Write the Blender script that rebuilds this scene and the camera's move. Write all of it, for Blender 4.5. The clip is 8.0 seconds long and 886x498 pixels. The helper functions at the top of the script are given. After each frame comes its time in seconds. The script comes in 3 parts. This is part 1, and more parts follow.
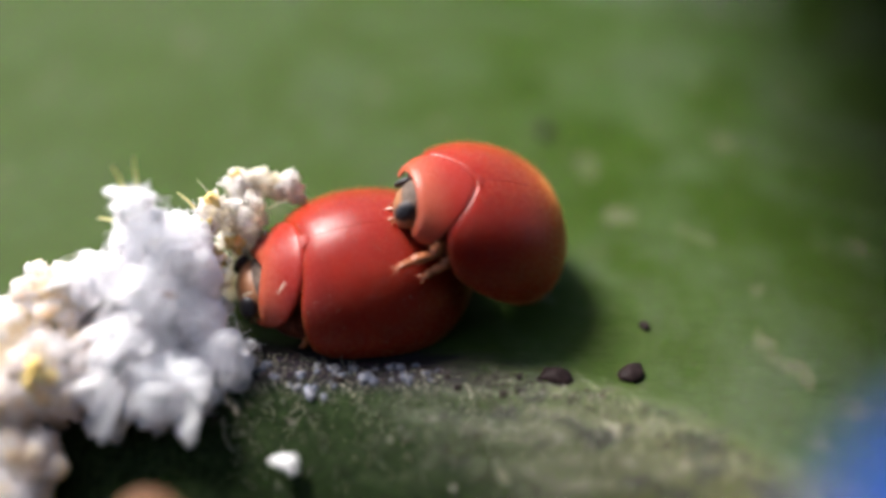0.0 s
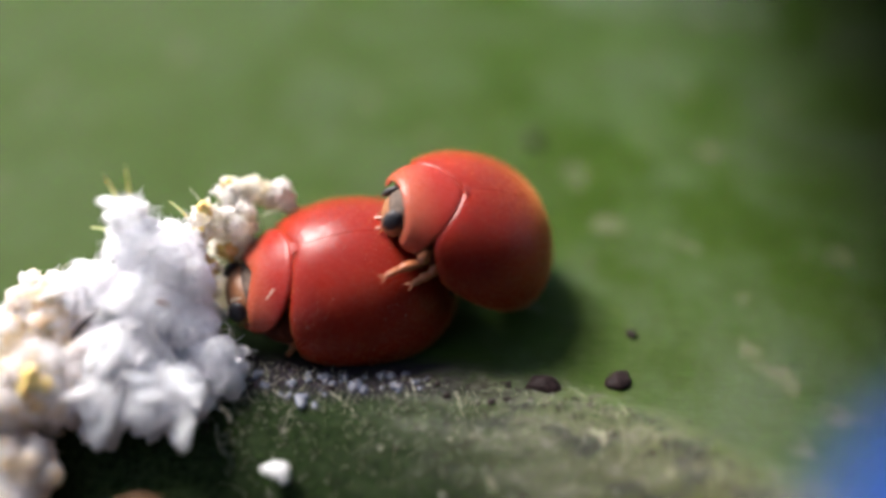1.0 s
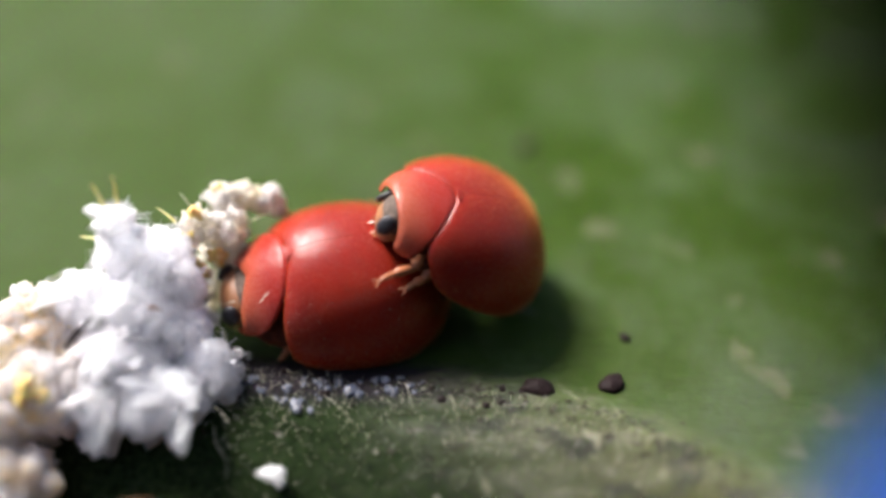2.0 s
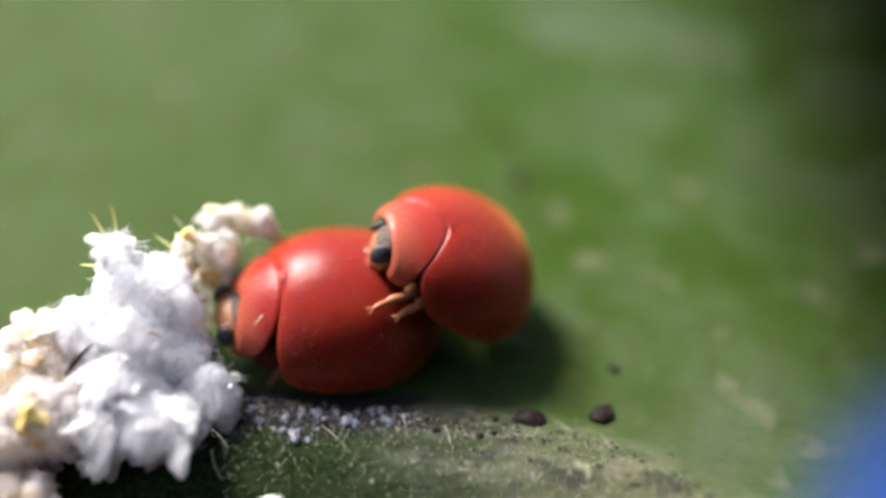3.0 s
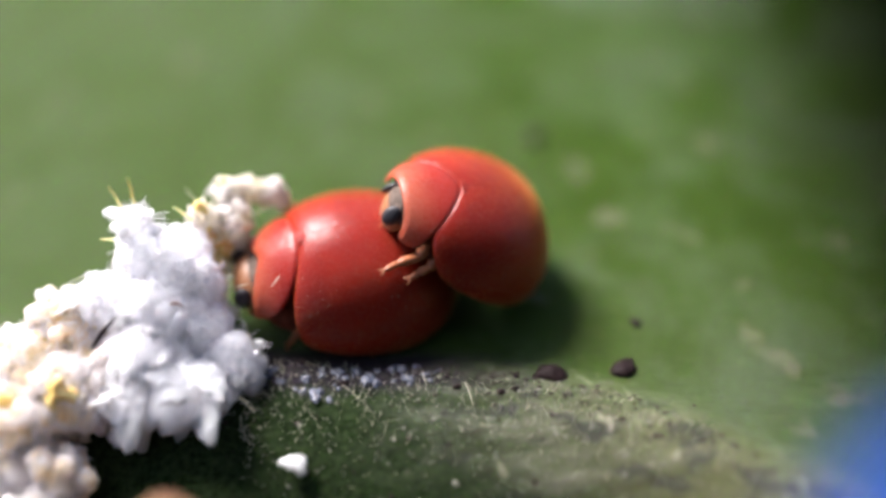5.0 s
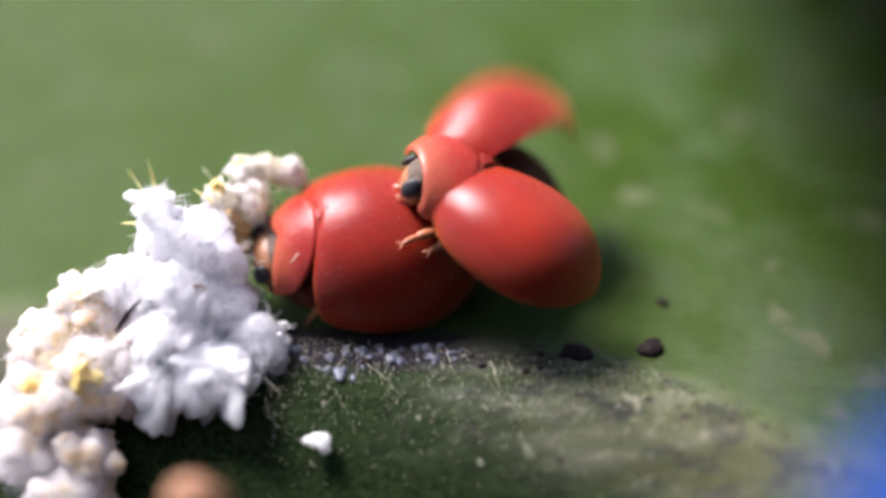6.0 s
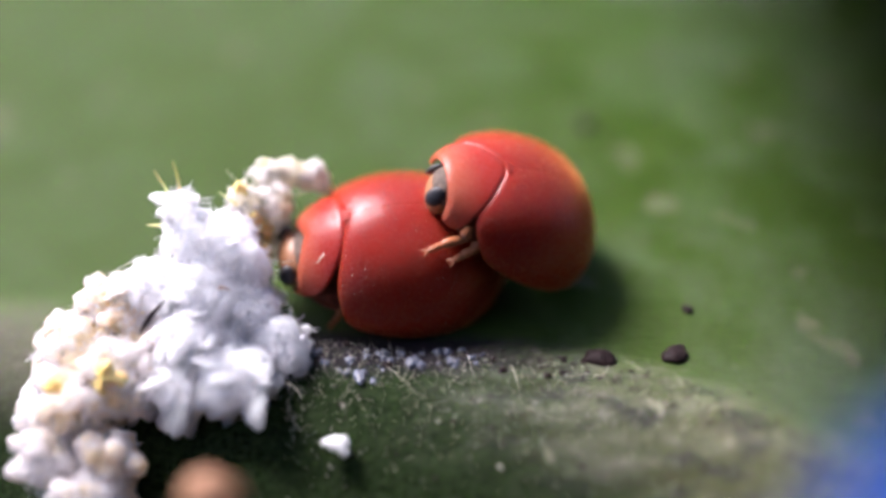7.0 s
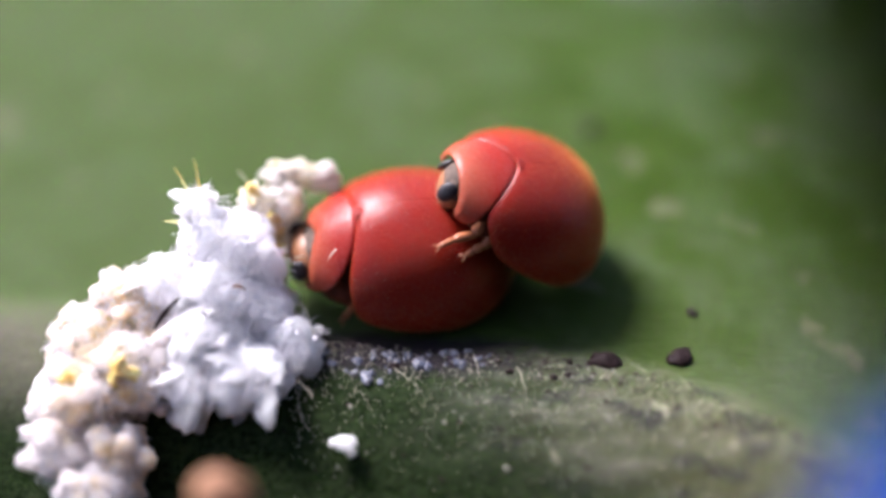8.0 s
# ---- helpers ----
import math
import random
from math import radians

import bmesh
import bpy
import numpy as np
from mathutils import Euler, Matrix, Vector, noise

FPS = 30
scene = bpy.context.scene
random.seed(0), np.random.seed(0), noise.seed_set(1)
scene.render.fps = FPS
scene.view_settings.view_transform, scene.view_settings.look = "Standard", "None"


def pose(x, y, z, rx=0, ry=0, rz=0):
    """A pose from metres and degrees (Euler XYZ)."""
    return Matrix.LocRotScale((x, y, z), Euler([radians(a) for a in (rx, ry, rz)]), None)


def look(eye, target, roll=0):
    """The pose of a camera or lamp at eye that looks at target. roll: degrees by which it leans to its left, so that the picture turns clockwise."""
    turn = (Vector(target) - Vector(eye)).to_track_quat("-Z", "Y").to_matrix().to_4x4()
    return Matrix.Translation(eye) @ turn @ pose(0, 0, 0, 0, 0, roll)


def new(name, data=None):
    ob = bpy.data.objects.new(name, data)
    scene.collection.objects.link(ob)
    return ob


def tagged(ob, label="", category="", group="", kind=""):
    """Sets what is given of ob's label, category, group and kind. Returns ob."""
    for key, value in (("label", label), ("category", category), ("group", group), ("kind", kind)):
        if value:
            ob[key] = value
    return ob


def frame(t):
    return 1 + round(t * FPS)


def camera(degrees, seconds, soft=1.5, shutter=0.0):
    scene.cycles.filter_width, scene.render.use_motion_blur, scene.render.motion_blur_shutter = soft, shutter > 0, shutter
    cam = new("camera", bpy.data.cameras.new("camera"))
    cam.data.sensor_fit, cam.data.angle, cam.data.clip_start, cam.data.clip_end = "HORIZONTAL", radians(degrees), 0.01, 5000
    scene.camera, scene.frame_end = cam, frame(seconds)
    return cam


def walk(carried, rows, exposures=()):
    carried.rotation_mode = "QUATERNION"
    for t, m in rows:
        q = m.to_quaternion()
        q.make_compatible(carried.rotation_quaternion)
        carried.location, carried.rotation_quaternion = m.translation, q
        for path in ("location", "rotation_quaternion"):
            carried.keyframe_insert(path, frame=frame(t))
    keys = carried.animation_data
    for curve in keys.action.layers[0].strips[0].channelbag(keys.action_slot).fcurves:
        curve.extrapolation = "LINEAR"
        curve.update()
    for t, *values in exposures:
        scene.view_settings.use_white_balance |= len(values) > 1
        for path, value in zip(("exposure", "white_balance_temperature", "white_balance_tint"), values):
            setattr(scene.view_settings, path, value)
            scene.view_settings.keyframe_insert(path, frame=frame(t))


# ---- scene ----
MM = 0.001
TILT = radians(42.0)
RIGHT, UP = Vector((1, 0, 0)), Vector((0, math.sin(TILT), math.cos(TILT)))
AHEAD = Vector((0, math.cos(TILT), -math.sin(TILT)))

# ---- camera: a phone with a macro lens, hand-held; seconds, millimetres, degrees ----
cam = camera(50.0, 8.0, soft=3.6, shutter=0.9)
cam.data.dof.use_dof = True
cam.data.dof.focus_distance = 17.05 * MM
cam.data.dof.aperture_fstop = 18.5
PATH = [
    (0, 1.04, -11.163, 12.729, 0.0, -42.0, 0.0),
    (0.5, 1.156, -11.122, 12.857, 0.372, -42.041, -0.121),
    (1, 1.148, -11.248, 12.964, -0.386, -41.802, 0.153),
    (2.5, 1.057, -11.415, 13.127, -1.405, -40.943, 0.606),
    (3, 0.952, -11.517, 13.591, -2.051, -40.408, 1.215),
    (3.5, 1.088, -11.585, 13.338, -2.38, -41.214, 0.629),
    (4, 1.123, -11.535, 13.234, -0.741, -41.025, -0.745),
    (4.5, 1.126, -11.688, 13.26, -0.597, -41.149, -1.248),
    (6, 1.021, -11.617, 13.029, 1.665, -42.692, -2.733),
    (6.5, 0.987, -11.559, 12.997, 2.148, -42.602, -2.646),
    (7, 1.125, -11.831, 12.639, 3.836, -40.973, -3.697),
    (7.5, 1.138, -11.849, 12.63, 3.869, -41.268, -3.45),
    (8, 0.968, -11.944, 12.705, 3.672, -40.76, -3.234),
]


def eye_pose(x, y, z, yaw, pitch, roll):
    """Camera pose from millimetres; yaw to the left, pitch up, roll leaning left."""
    return pose(x * MM, y * MM, z * MM, 90 + pitch, 0, yaw) @ pose(0, 0, 0, 0, 0, roll)


VIEW = [(t, eye_pose(*row)) for t, *row in PATH]
walk(cam, VIEW, exposures=((0, 1.53, 6250, 13), (2.5, 1.6, 6250, 13), (3, 1.7, 6250, 13), (3.5, 1.68, 6250, 13), (4.5, 1.76, 6200, 14), (6.5, 1.72, 5950, 21), (8, 1.73, 5900, 23)))

# ---- light: bright hazy day, sun behind the beetles to the left ----
world = bpy.data.worlds.new("sky")
scene.world = world
world.use_nodes = True
sky = world.node_tree.nodes.new("ShaderNodeTexSky")
sky.sky_type, sky.sun_disc = "NISHITA", False
SUN_TO = Vector((-0.45, 0.48, 0.77)).normalized()
sky.sun_elevation = math.asin(SUN_TO.z)
sky.sun_rotation = math.atan2(SUN_TO.x, SUN_TO.y)
sky.air_density, sky.dust_density, sky.ozone_density = 1.0, 3.0, 1.0
world.node_tree.links.new(sky.outputs[0], world.node_tree.nodes["Background"].inputs[0])
world.node_tree.nodes["Background"].inputs[1].default_value = 0.066
sun = bpy.data.lights.new("sun", "SUN")
sun.energy, sun.angle, sun.color = 3.6, radians(20), (1.0, 0.94, 0.86)
sun_ob = new("sun", sun)
sun_ob.matrix_world = look(SUN_TO * 0.2, (0, 0, 0))


# ---- materials ----
class Nodes:
    """A node material under construction."""

    def __init__(self, name, rough=0.5, **inputs):
        self.mat = bpy.data.materials.new(name)
        self.mat.use_nodes = True
        self.tree = self.mat.node_tree
        self.bsdf = self.tree.nodes["Principled BSDF"]
        self.bsdf.inputs["Roughness"].default_value = rough
        for key, value in inputs.items():
            self.bsdf.inputs[key.replace("_", " ")].default_value = value

    def node(self, kind, **inputs):
        n = self.tree.nodes.new("ShaderNode" + kind)
        for key, value in inputs.items():
            self.put(value, n.inputs[key.replace("_", " ")])
        return n

    def put(self, value, socket):
        if isinstance(value, bpy.types.NodeSocket):
            self.tree.links.new(value, socket)
        else:
            socket.default_value = value

    def coords(self, stretch=(1, 1, 1)):
        c = self.node("TexCoord").outputs["Object"]
        m = self.node("Mapping", Vector=c)
        m.inputs["Scale"].default_value = [1000 * s for s in stretch]
        return m.outputs[0]

    def noise(self, per_mm, detail=4.0, rough=0.55, stretch=(1, 1, 1), distort=0.0):
        return self.node("TexNoise", Vector=self.coords(stretch), Scale=per_mm, Detail=detail, Roughness=rough, Distortion=distort).outputs["Fac"]

    def ramp(self, fac, *stops):
        r = self.node("ValToRGB", Fac=fac)
        els = r.color_ramp.elements
        while len(els) < len(stops):
            els.new(0.5)
        for e, (at, col) in zip(els, stops):
            e.position, e.color = at, (*col, 1)
        return r.outputs[0]

    def level(self, fac, lo, hi, a=0.0, b=1.0):
        m = self.node("MapRange", Value=fac)
        for k, v in zip(("From Min", "From Max", "To Min", "To Max"), (lo, hi, a, b)):
            m.inputs[k].default_value = v
        return m.outputs[0]

    def mix(self, fac, a, b, mode="MIX"):
        m = self.node("MixRGB", Fac=fac)
        m.blend_type = mode
        for v, s in ((a, m.inputs[1]), (b, m.inputs[2])):
            self.put((*v, 1) if isinstance(v, tuple) else v, s)
        return m.outputs[0]

    def math(self, op, a, b=0.0):
        m = self.node("Math")
        m.operation = op
        self.put(a, m.inputs[0])
        self.put(b, m.inputs[1])
        return m.outputs[0]

    def colour(self, socket):
        self.put((*socket, 1) if isinstance(socket, tuple) else socket, self.bsdf.inputs["Base Color"])
        return self

    def bump(self, height, microns, strength=1.0):
        b = self.node("Bump", Height=height, Strength=strength, Distance=microns * 1e-6)
        if self.bsdf.inputs["Normal"].is_linked:
            self.tree.links.new(self.bsdf.inputs["Normal"].links[0].from_socket, b.inputs["Normal"])
        self.put(b.outputs[0], self.bsdf.inputs["Normal"])
        return self

    def flesh(self, weight, radius, microns):
        """Light that soaks in."""
        self.bsdf.inputs["Subsurface Weight"].default_value = weight
        self.bsdf.inputs["Subsurface Radius"].default_value = radius
        self.bsdf.inputs["Subsurface Scale"].default_value = microns * 1e-6
        return self


def leaf_material():
    """Blade and rib skin, which merge along the crest."""
    n = Nodes("leaf_green", 0.75)
    n.bsdf.inputs["Specular IOR Level"].default_value = 0.03
    broad = n.noise(0.22, 4, 0.6, distort=0.8)
    mott = n.noise(0.55, 5, 0.6)
    fine = n.noise(7.0, 4, 0.6)
    blade = n.ramp(broad, (0.36, (0.020, 0.040, 0.002)), (0.48, (0.031, 0.056, 0.006)), (0.58, (0.046, 0.066, 0.020)), (0.68, (0.060, 0.080, 0.036)))
    blade = n.mix(n.level(mott, 0.48, 0.72, 0.0, 0.8), blade, (0.061, 0.087, 0.031))
    blade = n.mix(n.level(fine, 0.3, 0.7, 0.0, 0.3), blade, (0.024, 0.045, 0.005))
    streak = n.noise(1.3, 5, 0.6, (0.35, 1.4, 1))
    grain = n.noise(9.0, 5, 0.65)
    spots = n.noise(3.6, 3, 0.5, (0.6, 1.3, 1))
    rib = n.ramp(streak, (0.36, (0.022, 0.030, 0.015)), (0.5, (0.066, 0.076, 0.050)), (0.64, (0.135, 0.135, 0.108)))
    rib = n.mix(n.level(grain, 0.4, 0.66, 0.0, 0.5), rib, (0.03, 0.045, 0.012))
    rib = n.mix(n.level(spots, 0.57, 0.66, 0.0, 0.75), rib, (0.030, 0.032, 0.020))
    rib = n.mix(n.level(n.noise(6.0, 3, 0.6), 0.60, 0.68, 0.0, 0.45), rib, (0.22, 0.23, 0.19))
    place = n.node("SeparateXYZ", Vector=n.coords())
    lean = n.node("Math", Value=place.outputs[0])
    lean.operation = "MULTIPLY_ADD"
    lean.inputs[1].default_value = 0.14
    n.put(place.outputs[1], lean.inputs[2])
    east = n.math("ADD", place.outputs[0], -4.0)
    bend = n.math("ADD", n.math("SQRT", n.math("ADD", n.math("MULTIPLY", east, east), 0.5)), east)
    across = n.math("ADD", lean.outputs[0], n.math("MULTIPLY", bend, 0.25))
    wander = n.node("Math", Value=mott)
    wander.operation = "MULTIPLY_ADD"
    wander.inputs[1].default_value = -0.9
    n.put(across, wander.inputs[2])
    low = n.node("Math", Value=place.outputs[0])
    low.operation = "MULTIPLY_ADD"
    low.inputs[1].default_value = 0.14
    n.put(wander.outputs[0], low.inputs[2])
    # Darker green of the rib's lower side, with the wax's shade put in.
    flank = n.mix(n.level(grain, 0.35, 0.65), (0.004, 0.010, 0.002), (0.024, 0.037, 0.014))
    rib = n.mix(n.level(place.outputs[0], 1.0, 5.0, 0.0, 0.42), rib, n.mix(grain, (0.080, 0.080, 0.034), (0.160, 0.155, 0.080)))
    blots = n.noise(1.5, 3, 0.5, (0.7, 1.5, 1))
    rib = n.mix(n.level(blots, 0.54, 0.62, 0.0, 0.75), rib, (0.036, 0.038, 0.032))
    rib = n.mix(n.level(n.noise(2.4, 2, 0.5, (1.2, 0.7, 1)), 0.64, 0.70, 0.0, 0.6), rib, (0.26, 0.25, 0.18))
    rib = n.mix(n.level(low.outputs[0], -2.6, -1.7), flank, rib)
    # Dirt on the rib's left, with shade of wax and beetles put into its colour.
    dirt_shade = n.node("Math", Value=streak)
    dirt_shade.operation = "MULTIPLY_ADD"
    dirt_shade.inputs[1].default_value = 5.0
    n.put(place.outputs[0], dirt_shade.inputs[2])
    rib = n.mix(n.level(dirt_shade.outputs[0], 1.2, 4.6), flank, rib)
    # Sunlit stretch of rib left of the sac, put in as paler colour.
    lit_end = n.math("MULTIPLY", n.level(place.outputs[0], -7.6, -6.0, 0.75, 0.0), n.level(across, -2.4, -1.2))
    rib = n.mix(lit_end, rib, n.mix(grain, (0.085, 0.085, 0.055), (0.14, 0.135, 0.10)))
    near = n.level(place.outputs[1], 2.0, 9.0, 0.3, 0.0)
    blade = n.mix(near, blade, n.mix(mott, (0.026, 0.046, 0.004), (0.052, 0.066, 0.018)))
    west = n.level(n.math("ADD", place.outputs[0], n.math("MULTIPLY", broad, 4.0)), -5.0, 6.0, 0.8, 0.0)
    blade = n.mix(west, blade, n.mix(mott, (0.041, 0.062, 0.010), (0.058, 0.080, 0.026)))
    scar = n.level(n.noise(0.75, 2, 0.5), 0.64, 0.71, 0.0, 0.55)
    blade = n.mix(scar, blade, (0.115, 0.11, 0.055))
    pale = n.math("MULTIPLY", n.level(n.math("ADD", place.outputs[0], n.math("MULTIPLY", mott, 2.0)), 3.4, 6.4, 0.0, 0.15), n.level(across, 1.0, 4.0, 1.0, 0.0))
    blade = n.mix(pale, blade, (0.085, 0.088, 0.048))
    blade = n.mix(1.0, blade, (0.96, 1.0, 1.25), "MULTIPLY")
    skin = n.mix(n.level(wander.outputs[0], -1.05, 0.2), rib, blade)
    # Dark soil along the crest, with shade under the beetle put into it.
    off = n.math("ADD", n.math("MULTIPLY", place.outputs[0], -0.1), n.math("MULTIPLY", spots, -0.35))
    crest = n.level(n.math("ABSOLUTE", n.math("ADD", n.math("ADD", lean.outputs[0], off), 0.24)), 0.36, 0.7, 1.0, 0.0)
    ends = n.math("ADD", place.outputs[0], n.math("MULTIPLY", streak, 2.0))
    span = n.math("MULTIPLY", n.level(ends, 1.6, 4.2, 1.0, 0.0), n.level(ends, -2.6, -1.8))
    soil_shade = n.math("MULTIPLY", n.math("MULTIPLY", crest, span), n.level(grain, 0.32, 0.5, 0.7, 0.97))
    n.colour(n.mix(soil_shade, skin, (0.017, 0.014, 0.017)))
    n.bump(mott, 120).bump(streak, 60).bump(grain, 14)
    n.flesh(0.4, (0.45, 1.0, 0.2), 1000)
    return n.mat


def shell_material(name, deep, light, rough, sheen, edge=None):
    n = Nodes(name, rough)
    tone = n.noise(0.7, 3, 0.5)
    pits = n.node("TexVoronoi", Vector=n.coords(), Scale=28.0).outputs["Distance"]
    grain = n.noise(22, 3, 0.6)
    n.colour(n.mix(n.level(grain, 0.35, 0.75, 0.0, 0.25), n.ramp(tone, (0.3, deep), (0.7, light)), deep))
    if edge:
        ahead = n.node("SeparateXYZ", Vector=n.coords()).outputs[0]
        n.colour(n.mix(n.level(n.math("ADD", ahead, n.math("MULTIPLY", tone, 0.3)), 1.85, 2.4, 0.0, 0.42), n.bsdf.inputs["Base Color"].links[0].from_socket, edge))
    n.bump(n.level(pits, 0.0, 0.35), 14, 0.9).bump(grain, 8, 0.9).bump(n.noise(6.0, 4, 0.65), 8, 0.9)
    n.put(n.level(grain, 0.3, 0.7, rough - 0.06, rough + 0.1), n.bsdf.inputs["Roughness"])
    n.flesh(0.2, (1.0, 0.12, 0.05), 200)
    facing = n.node("LayerWeight").outputs["Facing"]
    n.put(n.level(facing, 0.3, 0.85, 0.33, 0.05), n.bsdf.inputs["Specular IOR Level"])
    n.bsdf.inputs["IOR"].default_value = 1.4
    n.bsdf.inputs["Sheen Weight"].default_value = sheen
    n.bsdf.inputs["Sheen Roughness"].default_value = 0.35
    n.bsdf.inputs["Sheen Tint"].default_value = (1.0, 0.42, 0.12, 1)
    return n.mat


def plain_material(name, deep, light, per_mm, rough, microns=6.0, soak=0.0):
    n = Nodes(name, rough)
    f = n.noise(per_mm, 4, 0.6)
    n.colour(n.ramp(f, (0.3, deep), (0.7, light)))
    n.bump(n.noise(per_mm * 3, 4, 0.6), microns)
    if soak:
        n.flesh(soak, (1.0, 0.6, 0.35), 120)
    return n.mat


def wax_material(name, white, tint, amount, soak=0.75, through_light=0.06):
    n = Nodes(name, 0.75)
    f = n.noise(1.6, 5, 0.6)
    g = n.noise(11, 4, 0.65, (1, 1, 0.4))
    n.colour(n.mix(n.level(f, 0.46, 0.66, 0.0, amount), white, tint))
    n.bump(g, 16).bump(n.noise(4.0, 5, 0.65, (1.6, 1.6, 0.45)), 45)
    n.flesh(soak, (1.0, 0.98, 1.0), 2500)
    leak = n.node("BsdfTranslucent", Color=n.bsdf.inputs["Base Color"].links[0].from_socket)
    both = n.node("MixShader", Fac=through_light)
    n.put(n.bsdf.outputs[0], both.inputs[1])
    n.put(leak.outputs[0], both.inputs[2])
    n.put(both.outputs[0], n.tree.nodes["Material Output"].inputs["Surface"])
    return n.mat


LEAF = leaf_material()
SHELL = shell_material("elytra_red", (0.195, 0.009, 0.005), (0.32, 0.022, 0.009), 0.24, 0.55)
SHIELD = shell_material("pronotum_orange", (0.23, 0.014, 0.009), (0.34, 0.032, 0.018), 0.26, 0.1, (0.41, 0.155, 0.08))
FACE = plain_material("head_tan", (0.22, 0.09, 0.038), (0.34, 0.155, 0.07), 6, 0.45, 4, 0.1)
EYE = plain_material("eye_dark", (0.016, 0.014, 0.016), (0.042, 0.038, 0.042), 20, 0.5, 3)
CROWN = plain_material("crown_grey", (0.07, 0.055, 0.045), (0.17, 0.125, 0.10), 9, 0.75, 4)
LIMB = plain_material("leg_orange", (0.30, 0.085, 0.030), (0.43, 0.155, 0.062), 8, 0.4, 4, 0.15)
DOWN = plain_material("orange_down", (0.50, 0.10, 0.015), (0.70, 0.20, 0.03), 4, 0.5, 2)
BELLY = plain_material("belly_brown", (0.05, 0.014, 0.008), (0.12, 0.03, 0.015), 5, 0.5, 6)
WAX = wax_material("white_wax", (0.96, 0.94, 0.99), (0.95, 0.88, 0.85), 0.5, 1.0, 0.0)
EGGWAX = wax_material("cream_wax", (0.93, 0.86, 0.84), (0.92, 0.66, 0.36), 1.0, 0.9, 0.35)
CRUST = wax_material("cream_crumb", (0.95, 0.90, 0.81), (0.94, 0.80, 0.46), 0.8, 0.3, 0.5)
STRAND = wax_material("strand_wax", (0.97, 0.95, 0.93), (0.95, 0.87, 0.62), 0.6, 0.9, 0.85)
PITH = wax_material("white_crumb", (0.96, 0.94, 0.98), (0.95, 0.90, 0.88), 0.3, 0.0, 0.35)
YOLK = plain_material("yellow_grain", (0.72, 0.50, 0.10), (0.90, 0.78, 0.36), 5, 0.45, 8, 0.3)
CRUMB = plain_material("grey_crumb", (0.020, 0.023, 0.036), (0.13, 0.145, 0.20), 7, 0.35, 14, 0.3)
SPECK = plain_material("brown_speck", (0.008, 0.005, 0.005), (0.024, 0.015, 0.014), 6, 0.45, 20)
for dull in (SPECK, BELLY, CROWN):
    dull.node_tree.nodes["Principled BSDF"].inputs["Specular IOR Level"].default_value = 0.06
FLECK = plain_material("dry_fleck", (0.06, 0.065, 0.045), (0.15, 0.145, 0.11), 6, 0.7, 8)
BUD = plain_material("dry_orange", (0.17, 0.075, 0.033), (0.31, 0.155, 0.078), 1.6, 0.7, 30, 0.1)
CASE = plain_material("matt_black", (0.012, 0.012, 0.013), (0.022, 0.022, 0.024), 0.4, 0.6, 8)
BRISTLE = plain_material("straw_bristle", (0.75, 0.66, 0.25), (0.9, 0.84, 0.45), 4, 0.4, 2, 0.5)
HAIR = plain_material("pale_hair", (0.55, 0.50, 0.36), (0.75, 0.72, 0.58), 4, 0.4, 2)

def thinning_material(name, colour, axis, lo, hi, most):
    """A see-through tint for lens vignette or glare: clear at lo, dense at hi, along x or out from its middle."""
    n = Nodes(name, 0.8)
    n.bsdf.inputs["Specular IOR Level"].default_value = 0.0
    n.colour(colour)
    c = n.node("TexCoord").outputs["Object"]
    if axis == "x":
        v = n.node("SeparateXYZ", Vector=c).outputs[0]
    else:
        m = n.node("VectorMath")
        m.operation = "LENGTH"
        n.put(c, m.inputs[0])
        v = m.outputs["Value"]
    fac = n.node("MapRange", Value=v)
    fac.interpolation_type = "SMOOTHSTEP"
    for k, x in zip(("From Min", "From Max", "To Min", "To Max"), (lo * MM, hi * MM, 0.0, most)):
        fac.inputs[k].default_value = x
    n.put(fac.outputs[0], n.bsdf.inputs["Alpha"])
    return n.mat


# The lens's dark vignette and blue glare, put into see-through colour.
VIGNETTE = thinning_material("lens_vignette", (0.002, 0.003, 0.002), "x", -2.7, 1.7, 0.95)
GLARE = thinning_material("blue_glare", (0.09, 0.24, 0.85), "r", 2.55, 0.3, 0.9)


# ---- mesh helpers, in millimetres ----
def mesh(name, bm, material, smooth=True, closed=True):
    if closed:
        bmesh.ops.recalc_face_normals(bm, faces=bm.faces)
    bm.transform(Matrix.Scale(MM, 4))
    me = bpy.data.meshes.new(name)
    bm.to_mesh(me)
    bm.free()
    me.materials.append(material)
    if smooth:
        me.polygons.foreach_set("use_smooth", [True] * len(me.polygons))
        if closed:
            me.set_sharp_from_angle(angle=radians(55))
    return me


def part(name, bm, material, parent, label="", at=(0, 0, 0)):
    """Links a bmesh as one mesh object under a thing or a part."""
    ob = new(name, mesh(name, bm, material))
    ob.parent = parent
    ob.location = Vector(at) * MM
    return tagged(ob, label)


def at_mm(x, y, z, rx=0, ry=0, rz=0):
    return pose(x * MM, y * MM, z * MM, rx, ry, rz)


